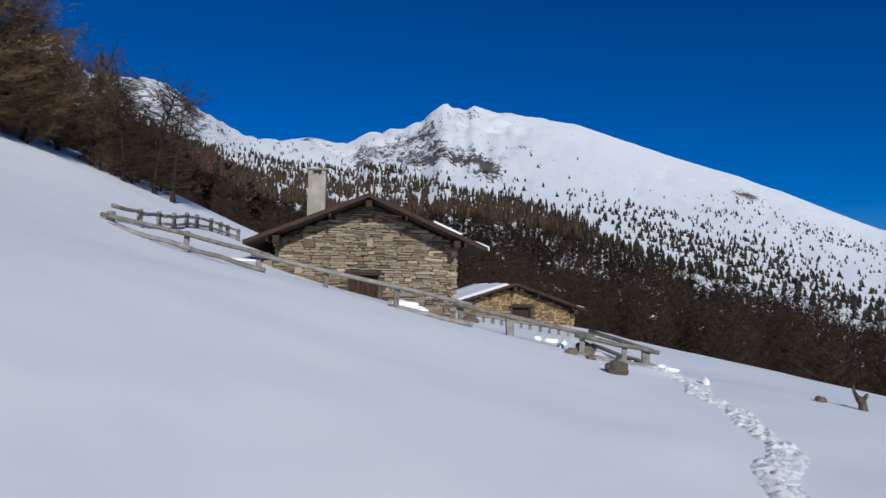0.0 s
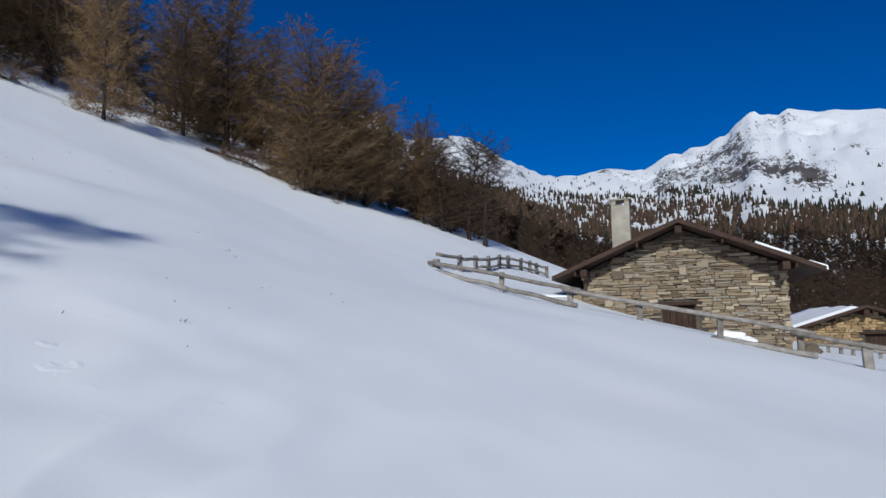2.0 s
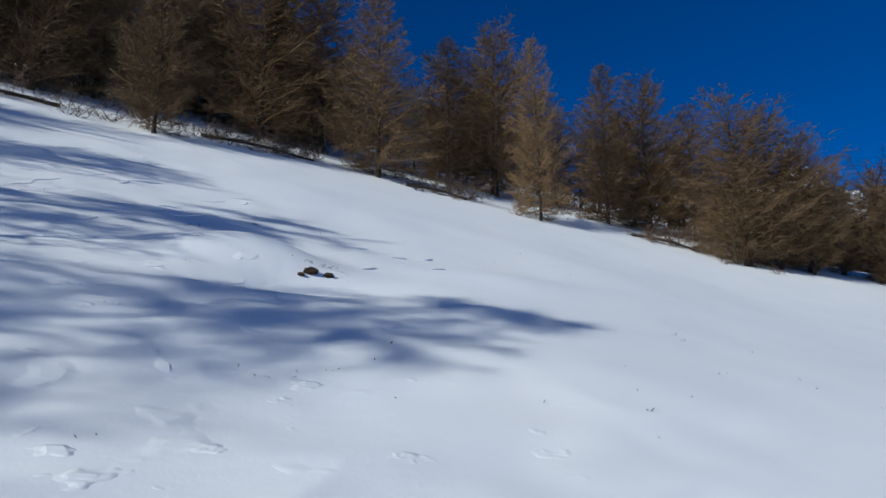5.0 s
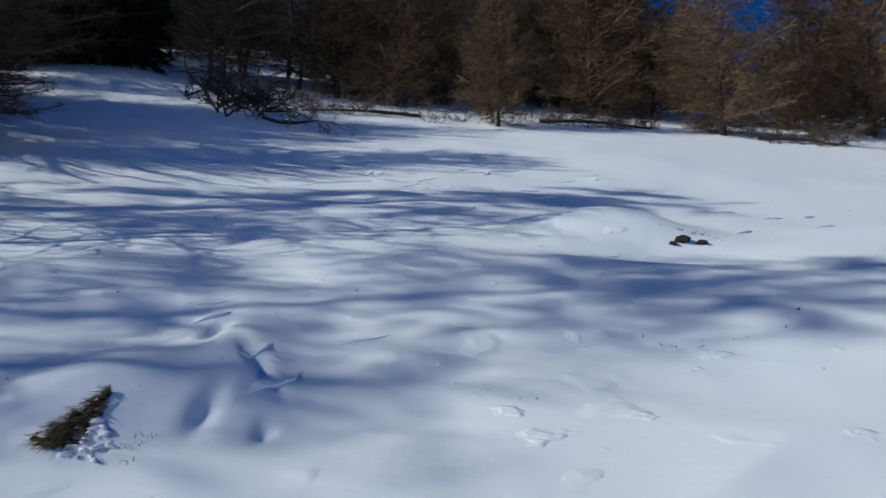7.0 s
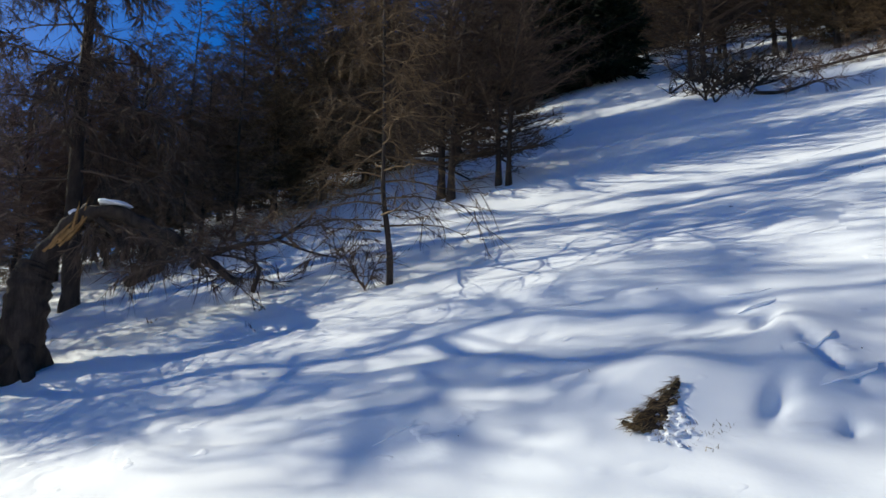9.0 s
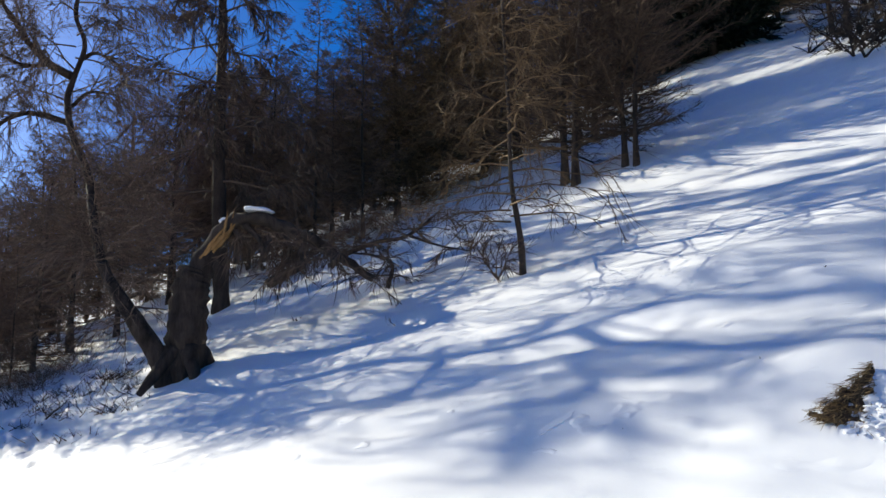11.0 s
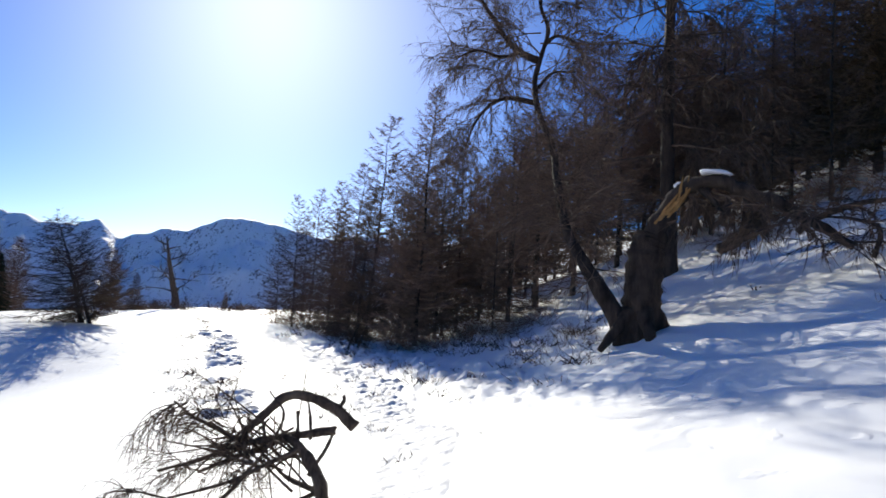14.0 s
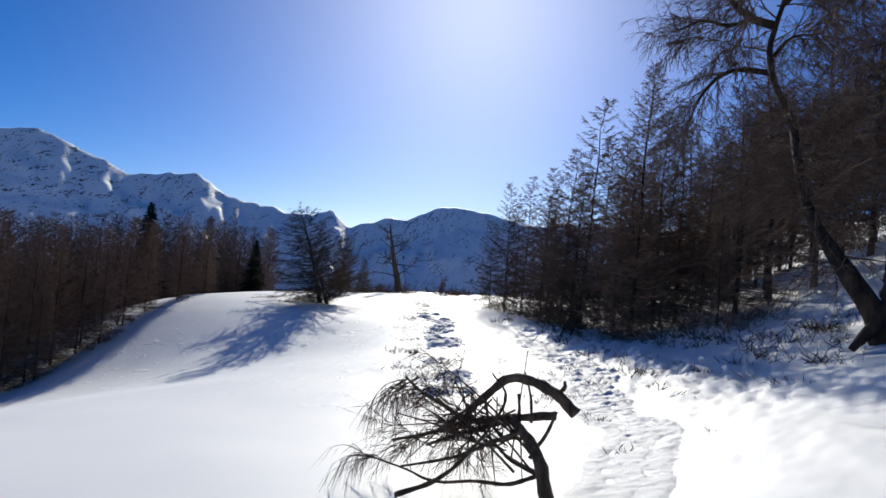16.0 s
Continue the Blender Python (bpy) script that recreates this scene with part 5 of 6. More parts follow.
# fine drooping twigs along the forks and the stem
for pts, r0 in forks:
    line = curved(pts, 3)
    for k in range(2, len(line)):
        for _ in range(3):
            d = shaken(orng, (line[k] - line[k - 1]).normalized(), 1.0)
            sprays(cv, cf, orng, line[k], d, orng.uniform(0.5, 1.0), 0.010, 1, 0.45, 0.003)
for k in range(26):
    a, z = k * 2.4, 4.0 + 0.19 * k
    sprays(cv, cf, orng, Vector((-1.92, -11.88, z)), Vector((math.cos(a), math.sin(a), 0.25)), 1.4 - 0.027 * k, 0.016, 2 if k % 3 == 0 else 1, 0.4, 0.006)
for k in range(14):
    a, z = k * 2.4 + 1, 6.6 + 0.19 * k
    sprays(cv, cf, orng, Vector((-1.87, -11.88, z)), Vector((math.cos(a), math.sin(a), 0.2)), 1.1 - 0.04 * k, 0.018, 2 if k % 2 else 1, 0.4, 0.007)
# a bush of fine twigs round the middle of the bent stem
for k in range(70):
    t = orng.random()
    p = Vector((-2.1, -9.9, 1.2)).lerp(Vector((-2.05, -10.9, 3.0)), t)
    a = orng.uniform(0, 6.28)
    sprays(cv, cf, orng, p, Vector((math.cos(a), math.sin(a) * 0.7, orng.uniform(-0.2, 0.5))), orng.uniform(0.7, 1.3), 0.008, 1, 0.2, 0.0038)
# bushy dead twigs low on the stems
for k in range(34):
    t = k / 33
    p = Vector((-2.4 + 0.35 * t, -9.1 - 1.3 * t, 0.45 + 1.7 * t))
    a = orng.uniform(0, 6.28)
    sprays(cv, cf, orng, p, Vector((math.cos(a) + 0.5, math.sin(a), 0.1)), orng.uniform(0.6, 1.2), 0.012, 1, 0.25, 0.004)
mesh_part("crown", cv, cf, GREY_TWIGS, old, "drooping bare grey-brown twigs")
cv, cf = [], []
for k in range(14):
    t = k / 13
    p = Vector((-3.5, -8.5, 1.68)).lerp(Vector((-4.5, -7.85, 1.2)), t)
    a = orng.uniform(0, 6.28)
    sprays(cv, cf, orng, p, Vector((math.cos(a), math.sin(a), -0.3)), orng.uniform(0.5, 1.1), 0.016, 1, 0.3, 0.006)
for k in range(15):
    p = Vector((-3.3, -8.72, 1.66)).lerp(Vector((-4.15, -8.08, 1.5)), orng.random())
    a = orng.uniform(0, 6.28)
    sprays(cv, cf, orng, p, Vector((0.5 * math.cos(a) - 0.3, 0.5 * math.sin(a), -0.7)), orng.uniform(0.2, 0.45), 0.014, 1, 0.3, 0.006)
tagged(mesh_part("dead_twig_spray", cv, cf, GREY_TWIGS, old, "dead twigs of the broken limb"), kind="stuff")


def snow_cap(name, x, y, z, rx, ry, h, label, parent=None):
    bm = bmesh.new()
    bmesh.ops.create_icosphere(bm, subdivisions=3, radius=1.0)
    for v in bm.verts:
        n = 1.5 * noise.noise(v.co * 1.3 + Vector((x, y, z)) * 3)
        v.co = Vector((v.co.x * rx * (1 + 0.25 * n), v.co.y * ry * (1 + 0.25 * n), max(v.co.z, -0.25) * h * (1 + 0.3 * n)))
    ob = part(name, bm, FRESH_SNOW, parent, label, True)
    ob.location = (x, y, z)
    return ob


snow_cap("snow_cushion", -3.62, -8.46, 1.875, 0.20, 0.11, 0.05, "cushion of snow lying on the broken limb", old)
snow_cap("snow_cushion", -3.28, -8.75, 1.74, 0.06, 0.06, 0.05, "cushion of snow in the fork", old)

# tall trunk behind
tall = set_out(tagged(new("tall_larch"), "tall straight grey larch trunk with long drooping bare branches", "larch"), 1.52)
tz = ground_at(-6.3, -17.0) / 1.52
limb_part("trunk", [(-4.22, -11.3, tz - 0.3), (-4.2, -11.3, 1.2), (-4.12, -11.3, 2.4), (-4.07, -11.32, 3.6), (-4.05, -11.33, 5.6), (-4.0, -11.35, 6.8), (-3.95, -11.3, 8.4), (-3.93, -11.3, 9.6)], 0.155, 0.02, LARCH_BARK, tall, 5, "", 11)
cv, cf = [], []
for k in range(44):
    z = 2.8 + 6.4 * (k / 44)
    a = k * 2.4
    sprays(cv, cf, orng, Vector((-4.05, -11.32, z)), Vector((math.cos(a), math.sin(a), 0.15)), (1.85 - 0.2 * (z - 2.6)) * orng.uniform(0.6, 1.1), 0.025, 2 if k % 2 else 1, 0.6, 0.009)
mesh_part("crown", cv, cf, GREY_TWIGS, tall, "drooping bare twigs")

# bent young larch on the slope
sap = set_out(tagged(new("young_larch"), "slender bent larch with spreading bare twigs on the open slope", "larch"))
sx, sy = -5.536, -5.656
sz = low_at(sx, sy)
line = limb_part("trunk", [(sx, sy, sz - 0.2), (sx + 0.01, sy, sz + 0.3), (sx + 0.03, sy - 0.04, sz + 0.65), (sx + 0.08, sy - 0.07, sz + 1.1), (sx + 0.06, sy - 0.1, sz + 1.9), (sx + 0.1, sy - 0.12, sz + 3.4), (sx + 0.16, sy - 0.1, sz + 5.2)], 0.045, 0.01, LARCH_BARK, sap, 6, "", 8)
cv, cf = [], []
for k in range(64):
    z = 0.6 + 4.15 * (k / 64)
    a = k * 2.4 + orng.uniform(-0.4, 0.4)
    sprays(cv, cf, orng, Vector((sx + 0.08, sy - 0.09, sz + z)), Vector((math.cos(a), math.sin(a), 0.05 * z - 0.05)), (1.35 - 0.25 * z) * orng.uniform(0.6, 1.15) + 0.12, 0.013, 1, 0.3, 0.0035)
mesh_part("crown", cv, cf, TWIGS, sap, "fine bare twigs")
stub = set_out(tagged(new("twig_clump"), "small dead twigs beside the young larch in snow", "twigs"))
cv, cf = [], []
for k in range(5):
    sprays(cv, cf, orng, Vector((sx + 0.18, sy - 0.22, sz - 0.05)), Vector((orng.uniform(-1, 1), orng.uniform(-1, 1), 0.8)), 0.4, 0.012, 1, 0.1, 0.004)
tagged(mesh_part("twig_spray", cv, cf, GREY_TWIGS, stub), kind="stuff")

# ---- dead branches lying on the snow ----
def fallen(name, points, r0, r1, seed, twig_count, label, grounded=None):
    thing = tagged(new(name), label, "branch", "fallen branches")
    if grounded is None:
        grounded = low_at
        set_out(thing)
    vs, fs = [], []
    pts = [(x, y, max(z, grounded(x, y) + 0.01)) for x, y, z in points]
    line = limb_mesh(vs, fs, pts, r0, r1, seed, 7)
    mesh_part("limb", vs, fs, LARCH_BARK, thing, smoothed=True)
    r = random.Random(seed)
    cv, cf = [], []
    for k in range(twig_count):
        p = line[r.randrange(2, len(line))]
        sprays(cv, cf, r, p, Vector((r.uniform(-1, 1), r.uniform(-1, 1), r.uniform(-0.2, 0.8))), r.uniform(0.3, 0.9), 0.012, 1, 0.2, 0.005)
    tagged(mesh_part("twig_spray", cv, cf, GREY_TWIGS, thing), kind="stuff")
    return thing


fallen("fallen_branch", [(-4.55, -8.25, 1.2), (-4.69, -8.19, 1.35), (-5.07, -7.96, 1.54), (-5.42, -7.72, 1.63), (-5.78, -7.45, 1.97)], 0.05, 0.015, 81, 12, "dark dead branch propped on the snowy slope")
fallen("fallen_branch", [(-5.10, -7.70, 0.9), (-5.15, -7.67, 1.22), (-4.95, -7.8, 1.33), (-4.7, -7.95, 1.36)], 0.03, 0.012, 82, 9, "forked dead branch sticking out of snow")
fallen("fallen_branch", [(-5.45, -7.70, 1.63), (-5.75, -7.47, 1.5), (-6.10, -7.22, 1.42)], 0.022, 0.008, 83, 7, "thin dead branch on the snowy slope")
log_line = [(-7.35, -16.45), (-8.0, -16.75), (-8.75, -17.15)]
fallen("fallen_log", [(x, y, ground_at(x, y) + 0.14) for x, y in log_line], 0.15, 0.11, 84, 3, "short thick dark log lying under the trees", ground_at)
tagged(snow_cap("snow_cushion", -8.1, -16.85, ground_at(-8.1, -16.85) + 0.26, 0.75, 0.2, 0.13, ""), "long cushion of snow lying on the fallen log", "snow cushion", "snow cushions")
fallen("fallen_branch", [(-18.6, -5.2, 7.2), (-17.8, -4.3, 6.9), (-16.6, -3.2, 6.5)], 0.06, 0.02, 85, 14, "bare fallen branch at the forest edge", ground_at)
for k, (x, y, x2, y2) in enumerate([(-21.8, -0.8, -20.9, -4.6), (-21.6, 3.2, -21.2, 6.8), (-20.2, 9.8, -19.4, 11.8), (-17.6, 17.6, -16.2, 19.4)]):
    fallen("fallen_log", [(x, y, ground_at(x, y) + 0.06), ((x + x2) / 2, (y + y2) / 2 + 0.1, ground_at((x + x2) / 2, (y + y2) / 2) + 0.14), (x2, y2, ground_at(x2, y2) + 0.04)], 0.065, 0.03, 90 + k, 34, "grey fallen trunk with broken branches at the forest edge", ground_at)

# brush heap under the trees
heap = tagged(new("brush_heap"), "heap of snowy dead branches at the foot of the trees", "branches")
for k in range(22):
    cv, cf = [], []
    x, y = -20.0 + orng.gauss(0, 0.7), -6.6 + orng.gauss(0, 0.8)
    for _ in range(2):
        sprays(cv, cf, orng, Vector((x, y, ground_at(x, y))), Vector((orng.uniform(-1, 1), orng.uniform(-1, 1), 0.45)), orng.uniform(0.8, 1.7), 0.04, 1, 0.2, 0.014)
    mesh_part("branch", cv, cf, LARCH_BARK, heap)
for k in range(9):
    x, y = -19.9 + orng.gauss(0, 0.6), -6.6 + orng.gauss(0, 0.7)
    snow_cap("snow_cushion", x, y, ground_at(x, y) + orng.uniform(0.05, 0.3), 0.13, 0.09, 0.05, "cushion of snow on the branches", heap)

# ---- upturned dead branch by the trail ----
snag = tagged(new("dead_branch_tangle"), "upturned dark dead branch with curling limbs and thin twigs on snow", "branch")
for k, (pts, a, b) in enumerate([
        ([(0.47, -5.50, -1.75), (0.51, -5.53, -1.54), (0.59, -5.55, -1.28), (0.71, -5.6, -1.13), (0.86, -5.66, -1.03)], 0.085, 0.045),
        ([(1.20, -5.62, -1.14), (1.13, -5.64, -0.99), (1.05, -5.65, -0.91), (0.88, -5.69, -0.75), (0.68, -5.71, -0.755), (0.50, -5.73, -0.84), (0.36, -5.74, -0.955)], 0.032, 0.062),
        ([(0.50, -5.70, -0.98), (0.72, -5.69, -1.02), (0.91, -5.68, -1.05), (1.19, -5.63, -1.12), (1.46, -5.56, -1.23), (1.71, -5.48, -1.30)], 0.05, 0.012),
        ([(0.80, -5.66, -1.03), (1.00, -5.72, -1.13), (1.18, -5.75, -1.21), (1.51, -5.78, -1.37)], 0.035, 0.018),
        ([(0.75, -5.58, -1.12), (0.93, -5.5, -1.2), (1.20, -5.45, -1.34), (1.59, -5.40, -1.46)], 0.026, 0.012),
        ([(1.00, -5.66, -1.10), (1.20, -5.62, -1.07), (1.37, -5.58, -0.99), (1.51, -5.54, -0.92), (1.65, -5.5, -0.81)], 0.028, 0.012),
        ([(0.60, -5.60, -1.42), (0.80, -5.62, -1.52), (1.05, -5.66, -1.55), (1.37, -5.58, -1.58), (1.58, -5.52, -1.51), (1.89, -5.42, -1.42)], 0.025, 0.008),
        ([(0.62, -5.62, -1.40), (0.80, -5.75, -1.38), (0.92, -5.78, -1.31), (1.15, -5.75, -1.08), (1.30, -5.7, -0.83)], 0.03, 0.008),
        ([(1.60, -5.35, -1.66), (1.32, -5.45, -1.53), (1.09, -5.5, -1.29), (0.87, -5.56, -0.9), (0.99, -5.56, -0.70)], 0.028, 0.008),
        ([(0.68, -5.68, -1.05), (0.72, -5.85, -0.9), (0.80, -6.0, -0.72)], 0.02, 0.008),
        ([(0.52, -5.72, -0.85), (0.46, -5.74, -0.77), (0.46, -5.74, -0.72)], 0.03, 0.015),
        ([(0.66, -5.6, -1.3), (0.55, -5.68, -1.1), (0.50, -5.7, -0.95)], 0.022, 0.015)]):
    limb_part("limb", pts, a * 0.72, b * 0.72, DEAD_WOOD, snag, 400 + k, "", 10, 7, 0.22)
srng = random.Random(9)
for k in range(34):
    p = Vector((0.75 + 0.6 * srng.random(), -5.62 + srng.uniform(-0.12, 0.12), -1.12 + srng.uniform(-0.15, 0.12)))
    d = Vector((srng.uniform(-0.2, 1.0), srng.uniform(-0.5, 0.5), srng.uniform(-0.55, 0.75))).normalized() * srng.uniform(0.25, 0.6)
    limb_part("limb", [p - d * 0.4, p + d * 0.2 + Vector((0, 0, 0.02)), p + d], srng.uniform(0.006, 0.014), 0.004, DEAD_WOOD, snag, 450 + k, "", 6, 4)
cv, cf = [], []
for k in range(30):
    p = Vector((1.2 + srng.uniform(-0.3, 0.5), -5.6 + srng.uniform(-0.15, 0.15), -1.05 + srng.uniform(-0.3, 0.2)))
    sprays(cv, cf, srng, p, Vector((srng.uniform(-0.6, 1), srng.uniform(-0.6, 0.6), srng.uniform(-0.6, 0.5))), srng.uniform(0.2, 0.42), 0.007, 1, 0.35, 0.002)
for k in range(14):
    p = Vector((1.60 + srng.uniform(-0.12, 0.08), -5.5 + srng.uniform(-0.1, 0.1), -0.84 + srng.uniform(-0.06, 0.04)))
    sprays(cv, cf, srng, p, Vector((srng.uniform(0.0, 1), srng.uniform(-0.5, 0.5), -0.2)), srng.uniform(0.35, 0.6), 0.006, 0, 1.6, 0.0022)
for k in range(10):
    p = Vector((1.82 + srng.uniform(-0.1, 0.1), -5.42, -1.44))
    sprays(cv, cf, srng, p, Vector((srng.uniform(0.2, 1), srng.uniform(-0.5, 0.5), 0.1)), srng.uniform(0.25, 0.4), 0.005, 0, 1.4, 0.002)
tagged(mesh_part("twig_spray", cv, cf, GREY_TWIGS, snag, "thin curling twigs"), kind="stuff")

# ---- dead tree and dwarf growth on the crest ----
dead = tagged(new("dead_tree"), "leaning bare dead tree with stubby branches on the snowy crest", "tree")
dz = ground_at(13.1, -38.3)
limb_part("trunk", [(13.1, -38.35, dz - 0.3), (13.3, -38.3, dz + 0.8), (13.6, -38.2, dz + 2.0), (13.95, -38.05, dz + 3.9)], 0.26, 0.05, DEAD_WOOD, dead, 501)
cv, cf = [], []
for k in range(15):
    t = 0.2 + 0.78 * k / 15
    a = k * 2.4
    sprays(cv, cf, srng, Vector((13.1 + 0.85 * t, -38.35 + 0.3 * t, dz + 3.9 * t)), Vector((math.cos(a), math.sin(a), 0.35)), 1.9 * (1.2 - t), 0.05, 1 if k % 2 else 0, -0.15, 0.010)
tagged(mesh_part("branch_spray", cv, cf, DEAD_WOOD, dead), kind="stuff")


def brush(name, spots, size, label, seed, mat, width=0.006):
    """Low twiggy growth poking out of the snow, joined."""
    r = random.Random(seed)
    vs, fs = [], []
    for x, y, s in spots:
        z = ground_at(x, y)
        for _ in range(int(26 * s)):
            q = Vector((x + r.gauss(0, 0.16) * s, y + r.gauss(0, 0.16) * s, z - 0.03))
            d = Vector((r.uniform(-1, 1), r.uniform(-1, 1), r.uniform(0.25, 1.0))).normalized()
            lt = size * s * r.uniform(0.4, 1.1)
            blade(vs, fs, q, d, lt, width, r)
            blade(vs, fs, q + d * lt * 0.5, shaken(r, d, 0.8), lt * 0.5, width * 0.7, r)
    return tagged(mesh_part(name, vs, fs, mat), label, "dwarf shrubs", kind="stuff")


br = random.Random(14)
spots = [(2.6 + 0.33 * k + br.gauss(0, 0.35), -10.2 - 1.05 * k + br.gauss(0, 0.5), br.uniform(0.5, 1.2)) for k in range(22) for _ in range(2)]
spots += [(0.3 + br.gauss(0, 0.9), -13.5 + br.gauss(0, 2.8), br.uniform(0.4, 1.0)) for _ in range(46)]
spots += [(-0.14, -12.5, 1.3), (-0.45, -12.0, 1.0), (2.1, -24.0, 1.8), (1.4, -18.0, 1.6), (2.0, -20.0, 1.6), (3.6, -27.0, 1.7), (4.5, -29.5, 1.6)]
spots += [(x + br.gauss(0, 0.25), y + br.gauss(0, 0.3), br.uniform(0.4, 0.9)) for x, y, _ in spots[:44]]
brush("dwarf_shrubs", spots, 0.24, "dark dwarf shrubs poking through snow beside the trail", 15, DARK_TWIGS, 0.008)


def drift_edge(line, half, seed):
    """Wind-broken snow along the edge of a drift: a strip of sharp lumps and hollows."""
    pts = np.array(line)
    run = np.concatenate([[0], np.cumsum(np.hypot(*np.diff(pts, axis=0).T))])
    u = np.arange(0.0, run[-1], 0.045)
    cx, cy = np.interp(u, run, pts[:, 0]), np.interp(u, run, pts[:, 1])
    tx, ty = np.gradient(cx), np.gradient(cy)
    n = np.hypot(tx, ty)
    w = np.linspace(-half, half, 34)
    x, y = cx[:, None] - (ty / n)[:, None] * w, cy[:, None] + (tx / n)[:, None] * w
    inside = smooth(half, half * 0.45, np.abs(w))[None, :] * smooth(0, 1.0, u)[:, None] * smooth(run[-1], run[-1] - 1.0, u)[:, None]
    inside = inside * smooth(-0.22, 0.10, fbm(x, y, 1.1, 2, 0.5, seed + 3))
    rough = 0.24 * np.abs(fbm(x * 0.8 + y * 0.3, y * 0.8 - x * 0.3, 0.34, 4, 0.66, seed)) * 2 + 0.10 * np.maximum(0, fbm(x, y, 0.9, 2, 0.5, seed + 9) - 0.05)
    z = ground_height(x, y) - 0.06 + inside * (rough + 0.03)
    rows, cols = z.shape
    i = np.arange((rows - 1) * (cols - 1))
    p = (i // (cols - 1)) * cols + i % (cols - 1)
    faces = np.stack([p, p + 1, p + cols + 1, p + cols], -1)[:, ::-1]
    ob = mesh_part("snow_drift", np.stack([x, y, z], -1).reshape(-1, 3).tolist(), faces.tolist(), FRESH_SNOW, smoothed=True)
    return tagged(ob, "wind-broken edge of a snow drift beside the trail", "snow drift", "snow drifts")


drift_edge([(2.3, -9.6), (3.2, -12.6), (4.5, -17.4), (6.2, -22.9), (7.7, -26.0)], 0.75, 301)
drift_edge([(-1.9, -10.2), (-1.2, -12.5), (-0.4, -15.0), (1.2, -18.5), (3.2, -22.5)], 0.75, 307)
spots = [(x + br.gauss(0, 1.6), y + br.gauss(0, 0.8), br.uniform(0.8, 2.0)) for x, y in ((10, -39), (16, -37), (8, -41), (19, -34), (14.5, -38)) for _ in range(7)]
brush("dwarf_shrubs", spots, 0.5, "low dark shrubs along the snowy crest", 16, GREY_TWIGS, 0.02)
spots = [(-20.5 - abs(br.gauss(0, 2.5)), br.uniform(-8, 16), br.uniform(0.6, 1.6)) for _ in range(60)] + [(-9.8 + br.gauss(0, 1.5), -9.6 + br.gauss(0, 1.5), br.uniform(0.2, 0.5)) for _ in range(20)]
spots += [(-14.5 - 1.6 * k / 10 + br.gauss(0, 0.4), 19 + 0.4 * k + br.gauss(0, 0.8), br.uniform(0.5, 1.3)) for k in range(20)]
thicket = []
for az0, d0 in ((165, 14.2), (168, 14.4), (171, 15.2), (174, 16.2), (177, 17.4), (180, 18.8), (183, 20.6), (186, 23.2), (189, 25.5), (172, 17.0), (176, 19.0), (167, 12.8), (169, 13.2)):
    for _ in range(6):
        az1, d1 = radians(az0 + br.gauss(0, 1.3)), d0 - 0.5 + br.gauss(0, 0.6)
        thicket.append((-math.sin(az1) * d1, math.cos(az1) * d1, br.uniform(0.5, 1.3)))
skirt = []
for az0, d0 in ((173.5, 17.0), (175.5, 18.2), (177.5, 18.0), (179.5, 18.2), (181.2, 19.6), (183.0, 21.2), (184.6, 22.0), (186.2, 24.4), (187.6, 26.0), (189.0, 28.5), (190.6, 30.0), (171.6, 17.6), (169.5, 17.0)):
    for _ in range(4):
        az1, d1 = radians(az0 + br.gauss(0, 0.9)), d0 + br.gauss(0, 0.5)
        skirt.append((-math.sin(az1) * d1, math.cos(az1) * d1, br.uniform(0.7, 1.5)))
brush("undergrowth", skirt, 0.75, "low dead twigs round the feet of the larches by the trail", 20, GLARE_TWIGS, 0.006)
brush("undergrowth", thicket, 0.34, "thin bare undergrowth below the trees by the trail", 18, DARK_TWIGS, 0.007)
brush("undergrowth", spots, 0.6, "thin bare undergrowth along the forest edge", 17, GREY_TWIGS, 0.01)

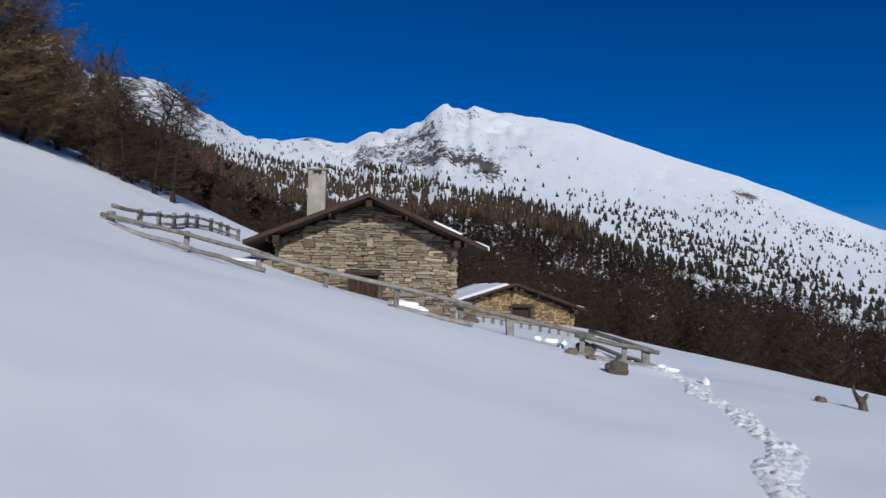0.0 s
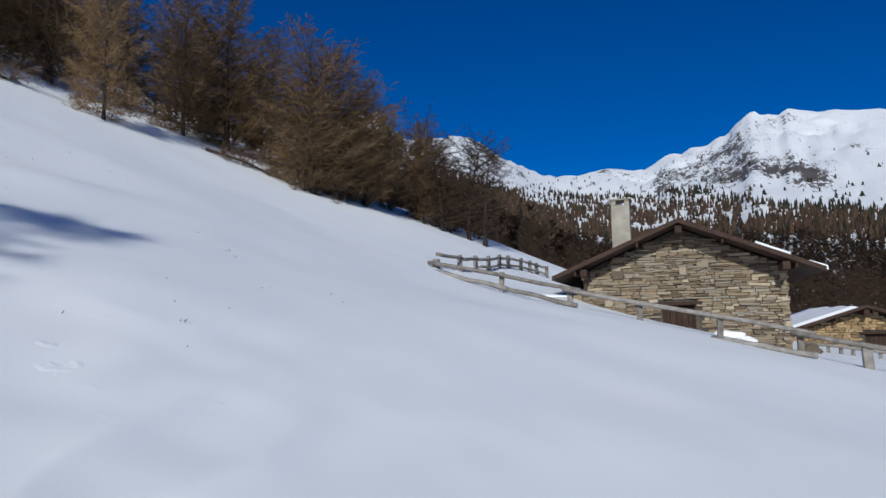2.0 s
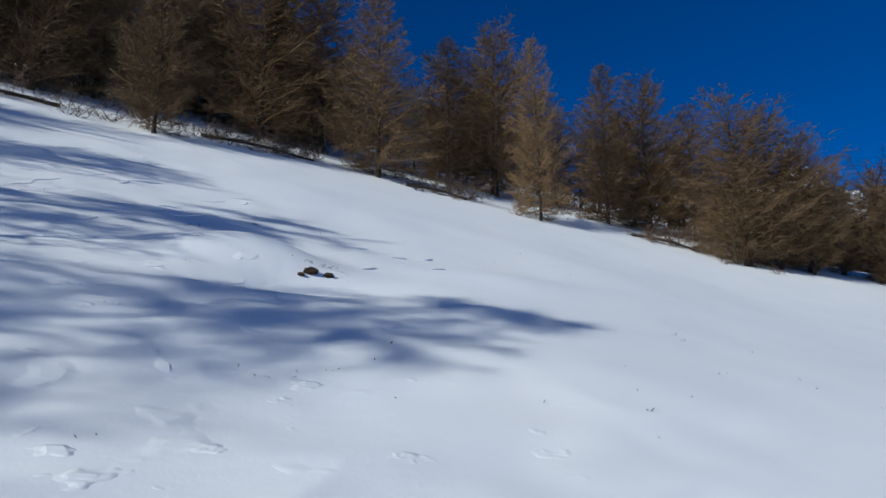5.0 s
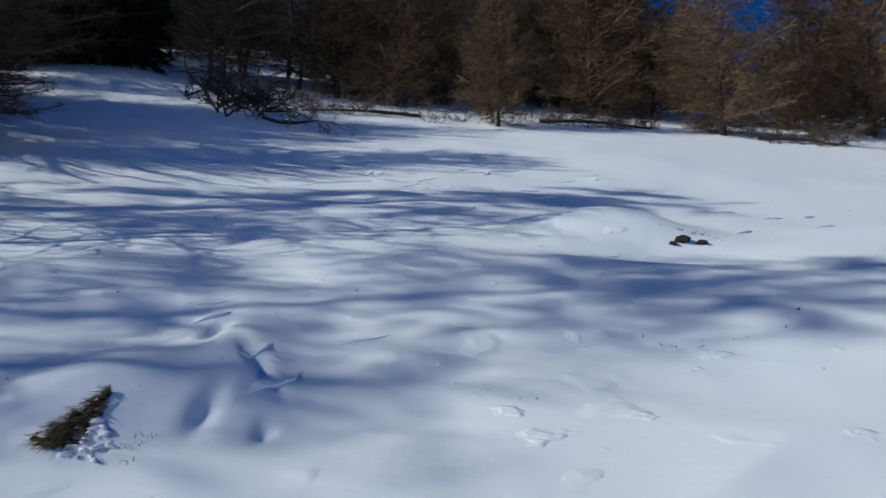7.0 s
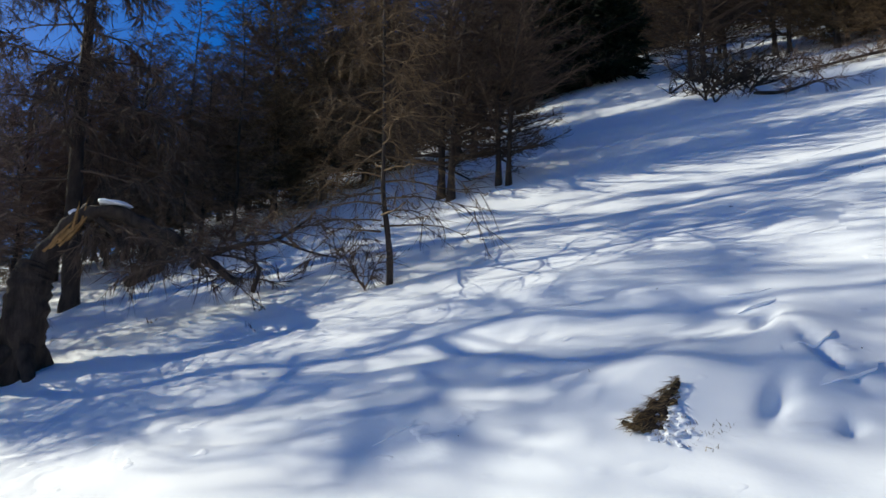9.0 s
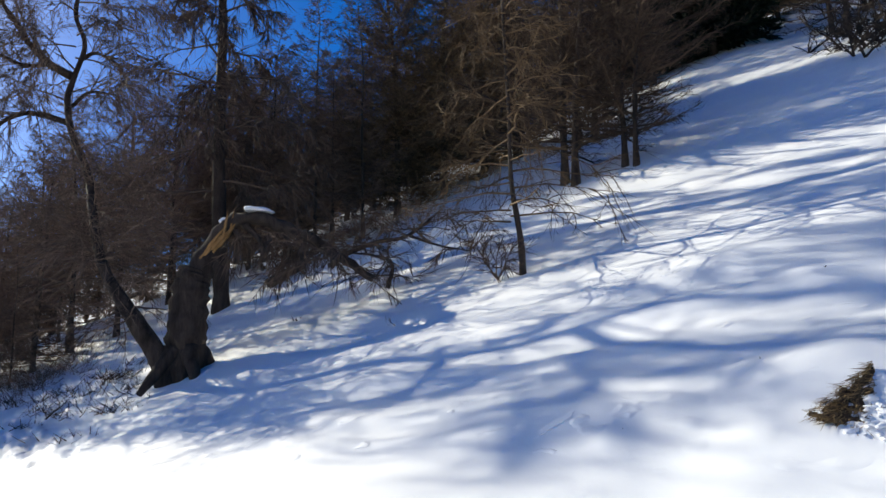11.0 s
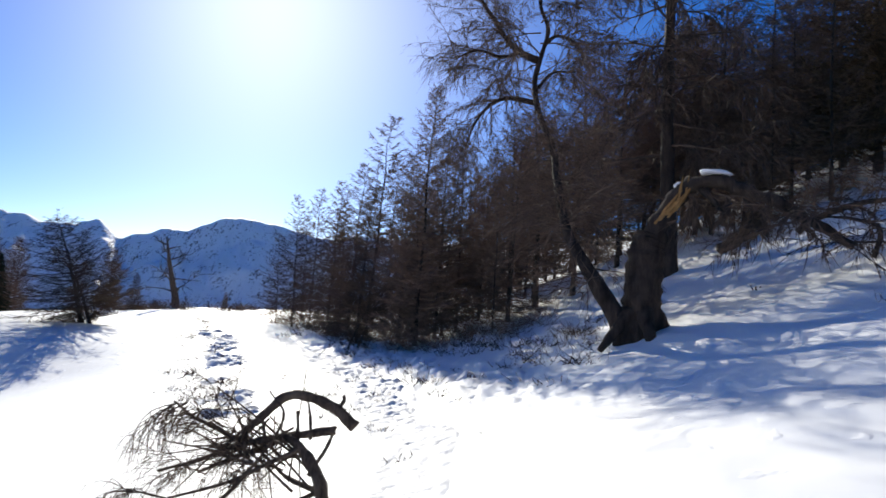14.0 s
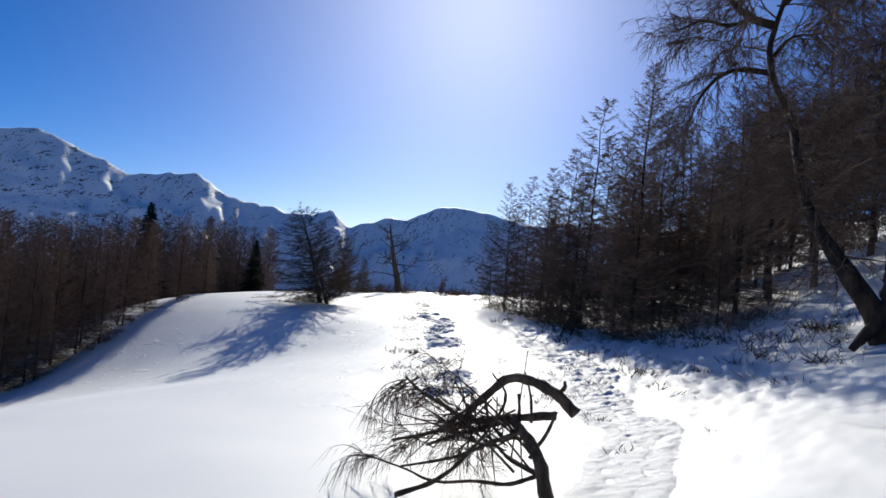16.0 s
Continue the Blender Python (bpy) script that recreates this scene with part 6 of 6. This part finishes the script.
# ---- grass tuft and stones on the slope ----
def grass_tuft(a, b, count, seed, label):
    """Dry grass and bare earth on the broken edge of a hummock that runs uphill from a to b, with icy crumbs beside it."""
    r = random.Random(seed)
    tuft = tagged(new("grass_tuft"), label, "grass", "grass tufts")
    ax, ay, bx, by = *a, *b

    def half(u):
        return 0.15 * min(1.0, u * 5 + 0.2) * (1 - u) ** 0.8 * (1 + 0.45 * noise.noise(Vector((u * 6, seed, 0)))) + 0.006

    nu, nv = 44, 16
    ev, ef = [], []
    for i in range(nu + 1):
        u = i / nu
        for j in range(nv + 1):
            v = 2 * j / nv - 1
            ragged = 1 + 0.8 * noise.noise(Vector((u * 17, 3 * (v > 0), seed + 4)))
            x, y = ax + (bx - ax) * u, ay + (by - ay) * u + half(u) * v * ragged
            ev.append((x, y, ground_at(x, y) - 0.018 + 0.035 * (1 - v * v) + 0.035 * noise.noise(Vector((x * 26, y * 26, seed))) + 0.012 * noise.noise(Vector((x * 80, y * 80, seed)))))
    for i in range(nu):
        for j in range(nv):
            k = i * (nv + 1) + j
            ef.append((k, k + 1, k + nv + 2, k + nv + 1))
    mesh_part("earth", ev, ef, EARTH, tuft, "dark bare earth")
    vs, fs = [], []
    for _ in range(count):
        u, v = r.random() ** 1.2, r.uniform(-1, 1)
        if noise.noise(Vector((u * 9, v * 2.5, seed))) < -0.12:
            continue
        x, y = ax + (bx - ax) * u, ay + (by - ay) * u + half(u) * v * 1.05
        q = Vector((x, y, ground_at(x, y) + 0.03 * (1 - v * v) + r.uniform(-0.015, 0.015)))
        d = Vector((0.75 + r.uniform(-0.5, 0.4), -0.35 + r.uniform(-0.7, 0.6), r.uniform(-0.75, 0.25))).normalized()
        blade(vs, fs, q, d, r.uniform(0.03, 0.085), 0.0024, r)
    for _ in range(70):
        x, y = ax + (bx - ax) * r.uniform(-0.1, 0.45), ay + r.uniform(0.05, 0.42)
        blade(vs, fs, Vector((x, y, ground_at(x, y))), Vector((0.4, r.uniform(-0.6, 0.6), r.uniform(0.1, 0.9))).normalized(), r.uniform(0.02, 0.05), 0.002, r)
    tagged(mesh_part("dry_grass", vs, fs, GRASS, tuft, "dry brown blades"), kind="stuff")
    bm = bmesh.new()
    for k in range(34):
        u, w = r.random(), r.random()
        x, y = ax + (bx - ax) * (u * 0.8 - 0.10), ay + (by - ay) * u + half(u) * 0.8 + 0.22 * w * (1 - u)
        made = bmesh.ops.create_icosphere(bm, subdivisions=2, radius=1.0)["verts"]
        size, long, turn = r.uniform(0.008, 0.02), r.uniform(1.2, 3.0), r.uniform(0, 3.1)
        for vert in made:
            q = vert.co * (1 + 0.5 * noise.noise(vert.co * 1.7 + Vector((k, 0, 0)))) * size
            q = Vector((q.x * long * math.cos(turn) - q.y * math.sin(turn), q.x * long * math.sin(turn) + q.y * math.cos(turn), q.z * 0.7))
            vert.co = q + Vector((x, y, ground_at(x, y)))
    tagged(part("ice_rubble", bm, FRESH_SNOW, tuft, "icy snow rubble along the broken edge", True), kind="stuff")
    return tuft


grass_tuft((-3.64, -1.83), (-4.05, -1.76), 900, 3, "tuft of dry brown grass and earth showing through the snow")


def boulder(x, y, sx, sy, sz, seed, label, lift=0.0, mat=None):
    bm = bmesh.new()
    bmesh.ops.create_icosphere(bm, subdivisions=3, radius=1.0)
    for v in bm.verts:
        n = noise.noise(v.co * 1.3 + Vector((seed, 0, 0))) + 0.5 * noise.noise(v.co * 3.1 + Vector((0, seed, 0)))
        v.co *= 1 + 0.35 * n
        v.co = Vector((v.co.x * sx, v.co.y * sy, v.co.z * sz))
    ob = part("boulder", bm, mat or ROCK, None, "", False)
    ob.location = (x, y, ground_at(x, y) + lift)
    return tagged(ob, label, "rock", "rocks")


boulder(2.95, 12.0, 0.2, 0.17, 0.15, 1, "brown rock half buried in snow by the fence", 0.08)
boulder(2.55, 13.9, 0.12, 0.10, 0.09, 2, "small dark stone in snow by the fence", 0.05)
boulder(2.85, 13.5, 0.10, 0.10, 0.06, 3, "small dark stone in snow by the fence", 0.03)
boulder(3.0, 14.8, 0.22, 0.14, 0.18, 4, "grey stone below the fence rail", 0.1)
boulder(-8.17, 2.80, 0.06, 0.10, 0.05, 5, "dark stone at the edge of a drift", 0.02, EARTH)
boulder(-8.16, 3.02, 0.04, 0.07, 0.04, 12, "small dark stone at the edge of a drift", 0.01, EARTH)
boulder(-8.12, 2.66, 0.04, 0.05, 0.03, 13, "small dark stone at the edge of a drift", 0.01, EARTH)
for k in range(14):
    u = br.random()
    x, y = 1.9 + 3.2 * u + br.gauss(0, 0.25), 16.6 - 3.6 * u + br.gauss(0, 0.45)
    clod = snow_cap("snow_clod", x, y, ground_at(x, y) + 0.02, br.uniform(0.06, 0.2), br.uniform(0.06, 0.16), br.uniform(0.05, 0.12), "")
    tagged(clod, "lump of loose snow below the fence", "snow lump", "snow lumps")
stump = tagged(new("tree_stump"), "dark forked dead stump standing in snow below the fence", "stump")
stz = ground_at(7.1, 11.9)
limb_part("stump_foot", [(7.12, 11.9, stz - 0.2), (7.1, 11.9, stz + 0.08), (7.02, 11.9, stz + 0.22)], 0.085, 0.05, DEAD_WOOD, stump, 601)
limb_part("prong", [(7.05, 11.9, stz + 0.15), (6.96, 11.9, stz + 0.3), (6.93, 11.88, stz + 0.42)], 0.045, 0.015, DEAD_WOOD, stump, 602)
limb_part("prong", [(7.08, 11.9, stz + 0.1), (7.17, 11.92, stz + 0.24), (7.2, 11.92, stz + 0.27)], 0.04, 0.02, DEAD_WOOD, stump, 603)
boulder(6.6, 12.3, 0.10, 0.08, 0.07, 9, "small dark stone in snow near the stump", 0.03)
boulder(0.9, 23.2, 0.3, 0.25, 0.18, 7, "grey stone near the hut wall", 0.05)

spots = [(-12.5 + br.uniform(0, 9), br.uniform(-3, 9), br.uniform(0.10, 0.3)) for _ in range(170)]
spots += [(-8.4, 2.82, 0.45), (-8.4, 3.0, 0.5), (-8.4, 3.15, 0.4), (-4.0, 4.1, 0.2), (-11.7, 14.4, 0.5), (-5.2, 1.6, 0.4), (-5.3, 2.1, 0.3), (-5.9, 2.8, 0.3), (-10.3, 1.6, 0.5)]
brush("grass_stalks", spots, 0.16, "scattered dry stalks and plant bits on the wind-blown snow", 19, DARK_TWIGS, 0.006)
for x, y, rx, ry, h in ((-1.25, 20.5, 0.42, 0.25, 0.16), (-0.75, 20.4, 0.3, 0.2, 0.10), (-5.6, 17.5, 0.7, 0.35, 0.09)):
    tagged(snow_cap("snow_heap", x, y, ground_at(x, y), rx, ry, h, ""), "shovelled heap of snow beside the hut and fence", "snow heap", "snow heaps")
